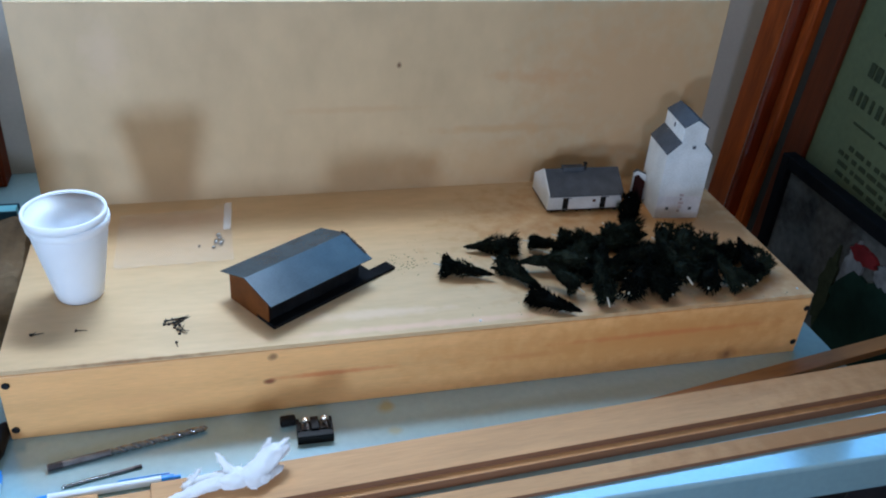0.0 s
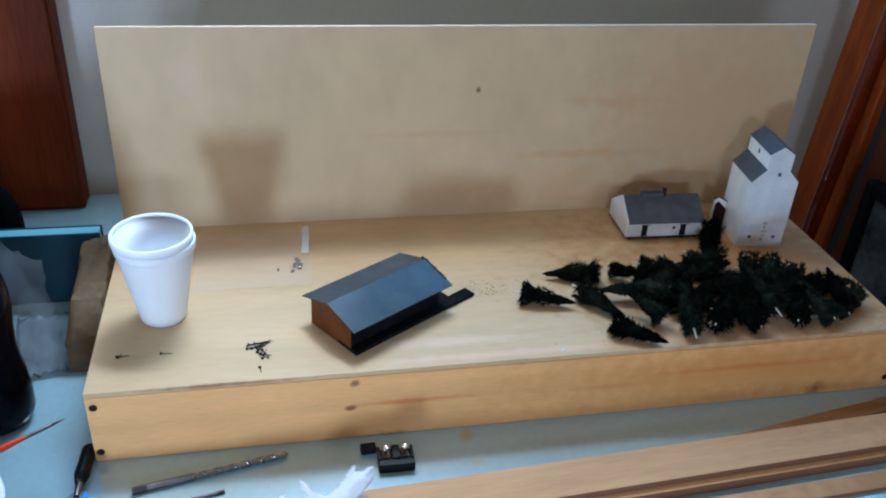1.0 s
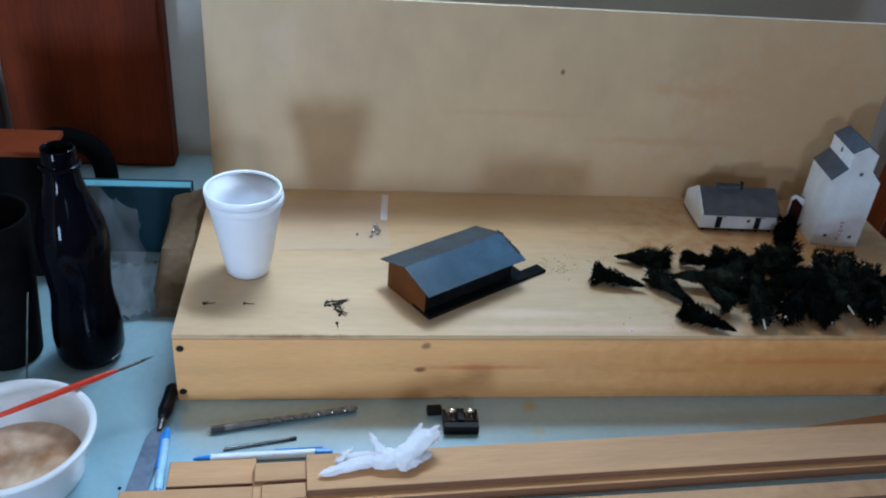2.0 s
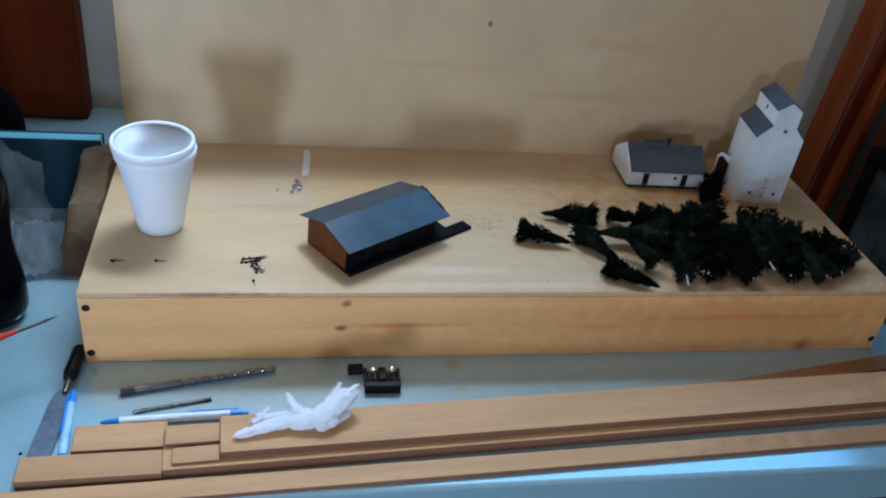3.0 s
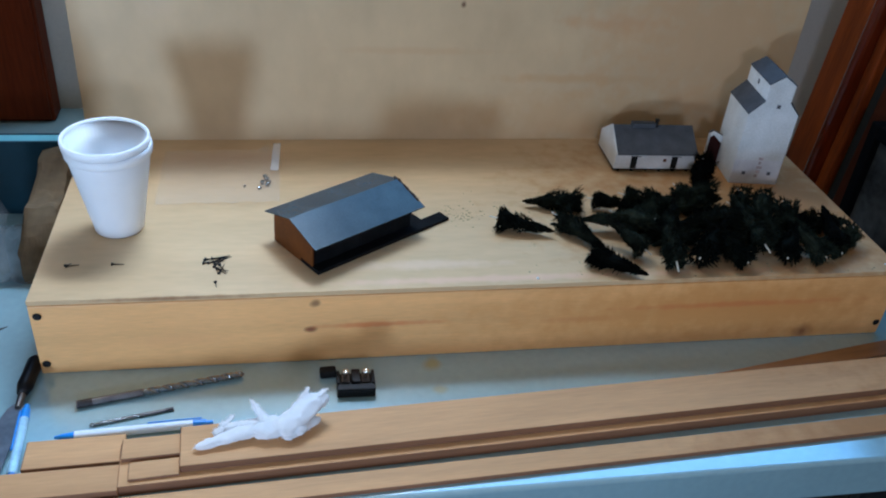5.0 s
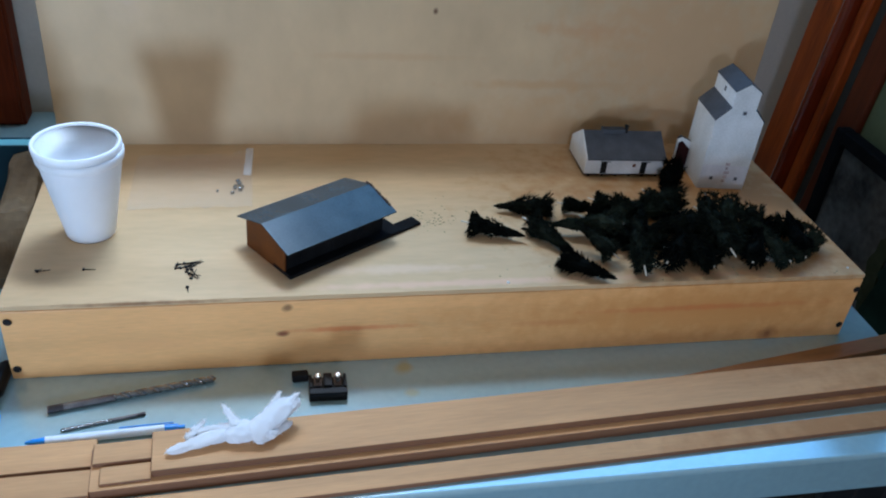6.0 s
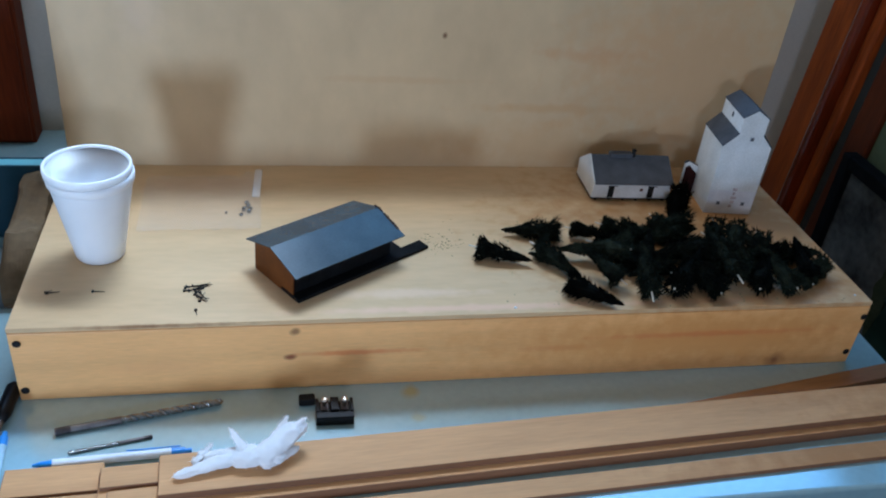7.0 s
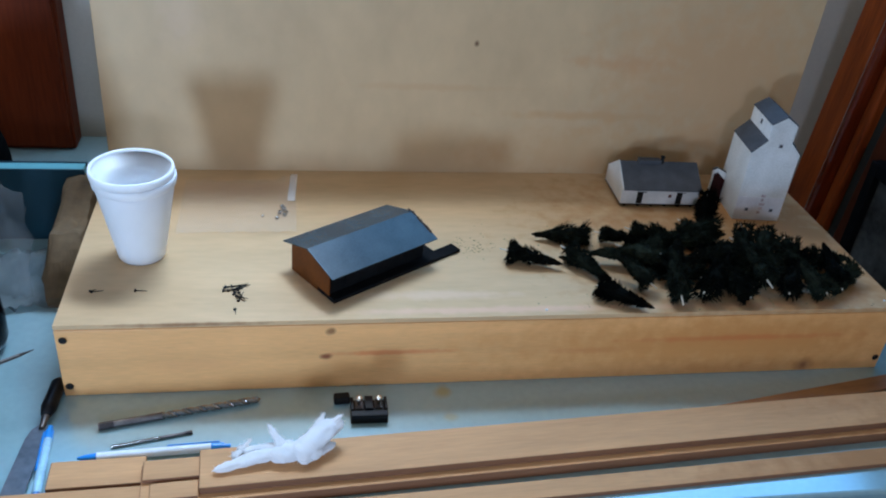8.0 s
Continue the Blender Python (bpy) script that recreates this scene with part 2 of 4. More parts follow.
def part(name, bm, material, parent, label="", smooth=False, m=None):
    ob = new(name, mesh_of(name, bm, material, smooth))
    ob.parent = parent
    if m is not None:
        ob.matrix_basis = m
    return tagged(ob, label)


def solo(name, bm, material, m, label, category, group="", kind="", smooth=False):
    ob = new(name, mesh_of(name, bm, material, smooth))
    ob.matrix_world = m
    return tagged(ob, label, category, group, kind)


def box(x0, x1, y0, y1, z0, z1, bevel=0.0, bm=None, seg=2):
    bm = bm or bmesh.new()
    vs = [bm.verts.new((x, y, z)) for x in (x0, x1) for y in (y0, y1) for z in (z0, z1)]
    fs = [bm.faces.new([vs[i] for i in q]) for q in ((0, 1, 3, 2), (4, 6, 7, 5), (0, 4, 5, 1), (2, 3, 7, 6), (0, 2, 6, 4), (1, 5, 7, 3))]
    if bevel:
        es = list({e for f in fs for e in f.edges})
        bmesh.ops.bevel(bm, geom=es, offset=bevel, segments=seg, affect="EDGES", profile=0.5)
    return bm


def lathe(profile, n=40, bm=None, axis="z", close=False):
    """Turns a list of (radius, height) round the z axis."""
    bm = bm or bmesh.new()
    rings = []
    for r, z in profile:
        if r < 1e-6:
            rings.append([bm.verts.new((0, 0, z))])
        else:
            rings.append([bm.verts.new((r * math.cos(2 * math.pi * k / n), r * math.sin(2 * math.pi * k / n), z)) for k in range(n)])
    for a, b in zip(rings, rings[1:]):
        for k in range(n):
            j = (k + 1) % n
            if len(a) == 1 and len(b) == 1:
                continue
            if len(a) == 1:
                bm.faces.new((a[0], b[k], b[j]))
            elif len(b) == 1:
                bm.faces.new((a[k], a[j], b[0]))
            else:
                bm.faces.new((a[k], a[j], b[j], b[k]))
    return bm


def prism(outline, d0, d1, axis="y", bm=None):
    """A closed outline of (a, b) pushed from d0 to d1 along an axis."""
    bm = bm or bmesh.new()

    def at(a, b, d):
        return {"y": (a, d, b), "x": (d, a, b), "z": (a, b, d)}[axis]

    lo, hi = [bm.verts.new(at(a, b, d0)) for a, b in outline], [bm.verts.new(at(a, b, d1)) for a, b in outline]
    n = len(outline)
    bm.faces.new(lo), bm.faces.new(hi[::-1])
    for k in range(n):
        bm.faces.new((lo[k], hi[k], hi[(k + 1) % n], lo[(k + 1) % n]))
    return bm


def rod(p, q, r, r2=None, n=10, bm=None):
    bm = bm or bmesh.new()
    p, q = Vector(p), Vector(q)
    d = q - p
    turn = d.to_track_quat("Z", "Y").to_matrix().to_4x4()
    bmesh.ops.create_cone(bm, cap_ends=True, segments=n, radius1=r, radius2=r if r2 is None else r2, depth=d.length, matrix=Matrix.Translation((p + q) / 2) @ turn)
    return bm


ID = Matrix.Identity(4)

# ---- room ----
FLOOR_Z, CEIL_Z = -0.73, 1.65
WALL_Y = 0.61
solo("floor", box(-1.02, 2.52, -1.62, 0.73, FLOOR_Z - 0.05, FLOOR_Z), FLOORM, ID, "dark carpeted floor under the work table", "floor", kind="structure")
solo("ceiling", box(-1.02, 2.52, -1.62, 0.73, CEIL_Z, CEIL_Z + 0.05), CEIL, ID, "plain unseen ceiling, warm toned for its bounce", "ceiling", kind="structure")


def wall_with_hole(a0, a1, z0, z1, d0, d1, hole, axis):
    """A wall with a rectangular opening, made of four butted blocks."""
    h0, h1, k0, k1 = hole
    bm = bmesh.new()
    for p0, p1, q0, q1 in ((a0, h0, z0, z1), (h1, a1, z0, z1), (h0, h1, z0, k0), (h0, h1, k1, z1)):
        if axis == "y":
            box(p0, p1, d0, d1, q0, q1, bm=bm)
        else:
            box(d0, d1, p0, p1, q0, q1, bm=bm)
    return bm


solo("wall_back", wall_with_hole(-1.02, 2.52, FLOOR_Z, CEIL_Z, WALL_Y, WALL_Y + 0.12, (-0.48, 1.92, 0.54, 1.28), "y"), WALL, ID, "pale grey painted wall behind the table", "wall", kind="structure")
front = wall_with_hole(-1.02, -0.10, FLOOR_Z, CEIL_Z, -1.62, -1.30, (-0.72, -0.48, -0.07, 0.20), "y")
both = bpy.data.meshes.new("wall")
wall_with_hole(-0.10, 2.52, FLOOR_Z, CEIL_Z, -1.62, -1.30, (0.15, 0.43, 0.385, 0.585), "y").to_mesh(both)
front.from_mesh(both)
bpy.data.meshes.remove(both)
solo("wall_front", front, PANEL, ID, "plain painted wall with two added window openings", "wall", kind="structure")
solo("wall_left", box(-1.02, -0.92, -1.299, 0.609, FLOOR_Z, CEIL_Z), PANEL, ID, "plain painted side wall", "wall", kind="structure")
solo("wall_right", box(2.40, 2.52, -1.299, 0.609, FLOOR_Z, CEIL_Z), WARMWALL, ID, "plain unseen wall, warm toned to tint bounced light", "wall", kind="structure")


def window(name, a0, a1, z0, z1, d, label, axis="y"):
    w = thing(name, ID, label, "window", kind="structure")
    t = 0.02

    def bar(p0, p1, q0, q1):
        return box(p0, p1, d - 0.02, d + 0.02, q0, q1, 0.003) if axis == "y" else box(d - 0.02, d + 0.02, p0, p1, q0, q1, 0.003)

    part("window_sill", bar(a0, a1, z0, z0 + t), WHITEPAINT, w)
    part("window_head", bar(a0, a1, z1 - t, z1), WHITEPAINT, w)
    part("window_jamb", bar(a0, a0 + t, z0 + t, z1 - t), WHITEPAINT, w)
    part("window_jamb", bar(a1 - t, a1, z0 + t, z1 - t), WHITEPAINT, w)
    pane = part("pane", box(a0 + t, a1 - t, d - 0.002, d + 0.002, z0 + t, z1 - t), GLASS, w)
    pane.visible_shadow = False


window("window_1", -0.48, 1.92, 0.54, 1.28, WALL_Y + 0.08, "white framed window in the wall behind the table")
# front openings added for the two front lamps; no window known there
window("added_window_1", -0.72, -0.48, -0.07, 0.20, -1.36, "small added window opening for the low front lamp")
window("added_window_2", 0.15, 0.43, 0.385, 0.585, -1.36, "small added window opening for the higher front lamp")

# ---- table ----
TX0, TX1, TY0, TY1 = -0.75, 0.969, -0.184, 0.605
table = thing("work_table", ID, "pale grey-green laminate work table with a thick edge", "table")
part("tabletop", box(TX0, TX1, TY0, TY1, -0.052, 0.0, 0.004, seg=3), TABLE, table)
for lx in (TX0 + 0.06, TX1 - 0.06):
    for ly in (TY0 + 0.06, TY1 - 0.06):
        part("leg", box(lx - 0.02, lx + 0.02, ly - 0.02, ly + 0.02, FLOOR_Z, -0.0522, 0.003), BLACKMATT, table)

# ---- display stand ----
W, D, H = 0.914, 0.323, 0.089
stand = thing("display_stand", ID, "low pine and plywood display stand with an upright plywood back", "display stand")
tone_patches(PINE, [
    ((0.265, 0, 0.0746), (0.006, 0.02, 0.005), (0.22, 0.10, 0.04), 0.8),
    ((0.260, 0, 0.0423), (0.007, 0.02, 0.004), (0.20, 0.05, 0.02), 0.9),
    ((0.8155, 0, 0.009), (0.0125, 0.02, 0.0125), (0.20, 0.060, 0.02), 0.95),
    ((0.33, 0, 0.045), (0.070, 0.02, 0.0040), (0.66, 0.20, 0.06), 0.75),
    ((0.74, 0, 0.050), (0.16, 0.02, 0.012), (0.62, 0.22, 0.07), 0.45),
    ((0.55, 0, 0.04), (0.06, 0.02, 0.005), (0.58, 0.20, 0.06), 0.6),
    # broad patch paints the right side's dimmer, warmer light into the pine
    ((0.72, 0, 0.045), (0.32, 0.02, 0.06), (0.64, 0.285, 0.075), 0.8),
    ((0.72, 0, 0.052), (0.15, 0.02, 0.0045), (0.62, 0.18, 0.05), 0.60),
    ((0.13, 0, 0.035), (0.06, 0.02, 0.010), (0.72, 0.36, 0.14), 0.35),
])
part("front_board", box(0, W, 0, 0.018, 0, 0.083, 0.0015), PINE, stand, "knotty orange pine front board")
part("side_board", box(0, 0.018, 0.0185, D, 0, 0.083, 0.0015), PINE, stand)
part("side_board", box(W - 0.018, W, 0.0185, D, 0, 0.083, 0.0015), PINE, stand)
# first patch paints the right side's dimmer, warmer light into the deck
tone_patches(PLYTOP, [((0.82, 0.15, 0.089), (0.30, 0.22, 0.03), (0.46, 0.222, 0.072), 0.9), ((0.16, 0.27, 0.089), (0.10, 0.02, 0.02), (0.62, 0.36, 0.19), 0.35), ((0.38, 0.04, 0.089), (0.10, 0.010, 0.02), (0.80, 0.58, 0.40), 0.4), ((0.44, 0.012, 0.089), (0.20, 0.007, 0.02), (0.84, 0.52, 0.36), 0.45), ((0.70, 0.012, 0.089), (0.14, 0.006, 0.02), (0.66, 0.36, 0.20), 0.4), ((0.13, 0.001, 0.087), (0.09, 0.0022, 0.003), (0.26, 0.12, 0.05), 0.8), ((0.30, 0.21, 0.089), (0.05, 0.012, 0.02), (0.60, 0.36, 0.20), 0.3)])
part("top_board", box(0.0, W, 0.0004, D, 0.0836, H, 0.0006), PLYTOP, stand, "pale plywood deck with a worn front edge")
# the widest patch paints the right side's warmer, dimmer light into the panel
tone_patches(PLY, [((0.62, 0.323, 0.175), (0.15, 0.02, 0.008), (0.58, 0.30, 0.12), 0.40), ((0.80, 0.323, 0.15), (0.08, 0.02, 0.022), (0.56, 0.28, 0.11), 0.35), ((0.66, 0.323, 0.25), (0.09, 0.02, 0.012), (0.60, 0.28, 0.12), 0.40), ((0.62, 0.323, 0.12), (0.16, 0.02, 0.05), (0.60, 0.36, 0.16), 0.45), ((0.80, 0.323, 0.23), (0.20, 0.02, 0.15), (0.64, 0.37, 0.17), 0.60), ((0.40, 0.323, 0.21), (0.12, 0.02, 0.006), (0.60, 0.36, 0.18), 0.35), ((0.10, 0.323, 0.29), (0.03, 0.02, 0.05), (0.74, 0.55, 0.38), 0.35), ((0.456, 0.323, 0.2692), (0.004, 0.02, 0.005), (0.16, 0.07, 0.03), 0.95), ((0.02, 0.323, 0.100), (0.006, 0.02, 0.003), (0.10, 0.05, 0.03), 0.9)])
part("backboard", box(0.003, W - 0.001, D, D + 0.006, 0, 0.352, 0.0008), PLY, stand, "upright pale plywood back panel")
for sx, sz in ((0.0074, 0.0716), (0.0065, 0.0134), (0.9095, 0.0686), (0.907, 0.017)):
    bm = lathe([(0, -0.0012), (0.0016, -0.0012), (0.0036, 0.0004), (0.004, 0.0010), (0.0030, 0.0014), (0.0010, 0.0012), (0, 0.0004)], 14)
    part("screw", bm, BLACKMATT, stand, "black countersunk screw head", m=pose(sx, 0, sz, 90, 0, 0), smooth=True)

# ---- model depot ----
def depot():
    t = thing("model_depot", pose(0.2687, 0.0270, H, 0, 0, 33.0), "brown model railway depot with a dark grey gable roof", "model building")
    # local: x along the building, y across; the near corner of the deck is the origin
    part("deck", box(0.0, 0.150, 0.0, 0.030, 0.0, 0.0045, 0.0006), DARKDECK, t, "black loading deck")
    part("deck", box(0.150, 0.179, 0.0, 0.016, 0.0, 0.0035, 0.0006), DARKDECK, t, "black deck ramp")
    part("base", box(0.0016, 0.1300, 0.0305, 0.0775, 0.0, 0.003, 0.0005), DARKDECK, t)
    E, R = 0.0315, 0.0450
    g = [(0.0305, 0.0002), (0.078, 0.0002), (0.078, E), (0.044, R - 0.002), (0.010, E), (0.010, 0.0048), (0.0305, 0.0048)]
    h = [(0.0305, 0.0002), (0.078, 0.0002), (0.078, E), (0.044, R - 0.002), (0.016, E), (0.016, 0.0048), (0.0305, 0.0048)]
    part("end_wall", prism(g, 0.0, 0.0015, "x"), DEPOTWALL, t, "brown board gable wall")
    part("end_wall", prism(h, 0.131, 0.1325, "x"), DEPOTWALL, t)
    # near-black wall and doors hold dark paint plus the eave's painted-in shade
    part("side_wall", box(0.0016, 0.1309, 0.012, 0.0135, 0.0046, E), DARKDECK, t, "dark painted side wall with eave shade put into its black")
    part("side_wall", box(0.0016, 0.1309, 0.0765, 0.078, 0.003, E), DEPOTWALL, t)
    for k in range(3):
        part("door", box(0.022 + 0.040 * k, 0.038 + 0.040 * k, 0.0108, 0.0119, 0.005, 0.026, 0.0003), DARKDECK, t)
    x0, x1, th = -0.004, 0.139, 0.0011
    for y0, y1 in ((-0.001, 0.0440), (0.089, 0.0440)):
        part("roof_slope", prism([(y0, E), (y1, R), (y1, R + th), (y0, E + th)], x0, x1, "x"), DEPOTROOF, t)
    rv = random.Random(3)
    for k in range(22):
        u = k / 21
        y, z = 0.050 - 0.040 * u, R + th - (R - E) * max(0.0, u - 0.16) * 0.9
        s = rv.uniform(0.0004, 0.0013)
        y += rv.uniform(-0.001, 0.001)
        part("flaked_edge", box(x1 - 0.0012 - s, x1 - 0.0004 + s * rv.uniform(0.2, 1.4), y - s, y + s, z - 0.0008, z + s * 0.9, s * 0.3, seg=1), DEPOTFLAKE, t, "brown flaking edge of the roof", m=pose(0, 0, 0))
    for k in range(5):
        part("bracket", rod((0.006 + 0.030 * k, 0.0119, 0.018), (0.006 + 0.030 * k, 0.002, E - 0.0004), 0.0007, n=6), DARKDECK, t)


depot()


# ---- model station house ----
def house():
    t = thing("model_house", pose(0.6500, 0.2310, H, 0, 0, -2.0), "small white model house with a grey roof and two black doors", "model building")
    L, Dp, z0, ze, zr = 0.106, 0.068, 0.004, 0.0265, 0.049
    for k in range(6):
        for y in (0.004, Dp - 0.004):
            part("pile", box(0.006 + k * 0.0185, 0.009 + k * 0.0185, y - 0.0015, y + 0.0015, 0, z0), DARKDECK, t)
    part("floor_frame", box(0, L, 0, Dp, z0 - 0.0008, z0 + 0.0006), DARKDECK, t)
    part("front_wall", box(0.0012, L - 0.0012, 0, 0.0012, z0 + 0.0007, ze), WHITEPAINT, t)
    part("rear_wall", box(0.0012, L - 0.0012, Dp - 0.0012, Dp, z0 + 0.0007, ze), WHITEPAINT, t)
    g = [(0, z0 + 0.0007), (Dp, z0 + 0.0007), (Dp, ze + 0.001), (Dp / 2, zr + 0.002), (0, ze + 0.001)]
    part("gable_wall", prism(g, 0, 0.0012, "x"), WHITEPAINT, t)
    low = [(0, z0 + 0.0007), (Dp, z0 + 0.0007), (Dp, ze - 0.0010), (Dp / 2, zr - 0.0006), (0, ze - 0.0010)]
    part("gable_wall", prism(low, L - 0.0012, L, "x"), WHITEPAINT, t)
    for dx in (0.021, 0.075):
        d = part("door", box(dx, dx + 0.008, -0.0006, -0.0001, z0 + 0.0015, z0 + 0.0175, 0.0002), BLACKMATT, t, "black open doorway")
        part("door_rail", box(dx - 0.001, dx + 0.012, -0.0011, -0.0007, z0 + 0.018, z0 + 0.0188), BLACKMATT, d)
    part("door_panel", box(0.0305, 0.039, -0.0007, -0.0002, z0 + 0.0015, z0 + 0.0175, 0.0002), WHITEPAINT, t)
    part("sign", box(0.064, 0.068, -0.0005, -0.0001, z0 + 0.011, z0 + 0.015), DEPOTWALL, t, "tiny reddish wall sign")
    for y0, z_0, y1, z1 in ((-0.003, ze - 0.0012, Dp / 2, zr), (Dp + 0.003, ze - 0.0012, Dp / 2, zr)):
        part("roof_slope", prism([(y0, z_0), (y1, z1), (y1, z1 + 0.0012), (y0, z_0 + 0.0012)], 0.0013, L + 0.002, "x"), GREYROOF, t)
    part("ridge_vent", box(0.026, 0.056, Dp / 2 - 0.006, Dp / 2 + 0.004, zr - 0.0010, zr + 0.0050, 0.0005), GREYROOF, t)
    c = part("chimney", box(0.0565, 0.0605, Dp / 2 - 0.0035, Dp / 2 + 0.0005, zr - 0.004, zr + 0.0085, 0.0003), BLACKMATT, t, "black chimney")
    part("chimney_cap", box(0.056, 0.061, Dp / 2 - 0.004, Dp / 2 + 0.001, zr + 0.0086, zr + 0.0095), BLACKMATT, c)


house()


# ---- model grain elevator ----
def elevator():
    t = thing("model_grain_elevator", pose(0.7950, 0.2000, H, 0, 0, -6.0), "tall white model grain elevator with a grey stepped roof", "model building")
    w, d, e, r = 0.0625, 0.064, 0.0960, 0.1290
    c0, c1, ce, cr = 0.0160, 0.0480, 0.1345, 0.1450
    s = (r - e) / (w / 2)
    zc0 = e + s * c0
    front = [(0, 0), (w, 0), (w, e), (c1, e + s * (w - c1)), (c1, ce), ((c0 + c1) / 2, cr), (c0, ce), (c0, zc0), (0, e)]
    part("front_wall", prism(front, 0, 0.0012, "y"), WHITEPAINT, t, "white front wall with a faint red mark")
    part("rear_wall", prism(front, d - 0.0012, d, "y"), WHITEPAINT, t)
    part("side_wall", box(0, 0.0012, 0.0012, d - 0.0012, 0, e), WHITEPAINT, t)
    part("side_wall", box(w - 0.0012, w, 0.0012, d - 0.0012, 0, e), WHITEPAINT, t)
    part("cupola_wall", box(c0, c0 + 0.0012, 0.0012, d - 0.0012, zc0, ce), WHITEPAINT, t)
    part("cupola_wall", box(c1 - 0.0012, c1, 0.0012, d - 0.0012, zc0, ce), WHITEPAINT, t)
    th, m = 0.0012, (c0 + c1) / 2
    for x0, z0, x1, z1 in ((-0.0008, e - 0.0006, c0 - 0.0002, zc0), (w + 0.0008, e - 0.0006, c1 + 0.0002, zc0), (c0 - 0.0010, ce - 0.0006, m, cr), (c1 + 0.0010, ce - 0.0006, m, cr)):
        part("roof_slope", prism([(x0, z0), (x1, z1), (x1, z1 + th), (x0, z0 + th)], -0.0006, d + 0.0006, "y"), GREYROOF, t)
    for x, z in ((0.0315, 0.1045), (0.013, 0.013), (0.046, 0.013)):
        wi = part("window", box(x, x + 0.005, -0.0010, -0.0001, z, z + 0.005, 0.0002), WINDOWGREY, t, "tiny grey window")
        part("pane", box(x + 0.001, x + 0.0042, -0.0014, -0.0011, z + 0.0008, z + 0.0042), GREYROOF, wi)
    part("window", box(c0 - 0.0005, c0 - 0.0001, 0.030, 0.034, ce - 0.012, ce - 0.006, 0.0001), GREYROOF, t)
    part("foundation_board", box(0.0004, w - 0.0004, -0.0005, -0.0001, 0.0002, 0.0335), BASECARD, t, "slightly bluer board along the foot of the front wall")
    # unreadable red lettering on the front
    for k in range(5):
        part("lettering", box(0.0300 + 0.0012 * (k % 2), 0.0345 + 0.0014 * (k % 3), -0.0009, -0.0006, 0.010 + 0.006 * k, 0.0138 + 0.006 * k), FADED, t, "faded reddish lettering")
    # drive-through shed at the tower's rear corner
    a = part("shed_wall", prism([(-0.0185, 0), (-0.0003, 0), (-0.0003, 0.0400), (-0.0140, 0.0465), (-0.0185, 0.0435)], 0.0500, 0.0512, "y"), WHITEPAINT, t)
    # flat dark panel paints in the shed's shaded interior
    part("shed_dark_panel", prism([(-0.0174, 0), (-0.0006, 0), (-0.0006, 0.0300), (-0.0128, 0.0415), (-0.0174, 0.0385)], 0.0493, 0.0499, "y"), SHEDDARK, a, "dark panel for the shed's shaded doorway")
    part("shed_side", box(-0.0185, -0.0173, 0.0513, 0.0545, 0, 0.0432), WHITEPAINT, t)
    for x0, z0, x1, z1 in ((-0.0190, 0.0434, -0.0140, 0.0468), (-0.0003, 0.0403, -0.0140, 0.0468)):
        part("shed_roof", prism([(x0, z0), (x1, z1), (x1, z1 + 0.0006), (x0, z0 + 0.0006)], 0.0513, 0.0550, "y"), GREYROOF, t)


SHEDDARK = mat("shaded_red_interior", (0.030, 0.009, 0.008), 0.8, size=60, fine=400, spread=0.2, spec=0.1)
BASECARD = mat("bluish_white_card", (0.70, 0.70, 0.72), 0.6, size=60, fine=500, spread=0.08, bump=0.05)
FADED = mat("faded_red_print", (0.5616, 0.4816, 0.4816), 0.6, size=200, fine=900, spread=0.3)
elevator()


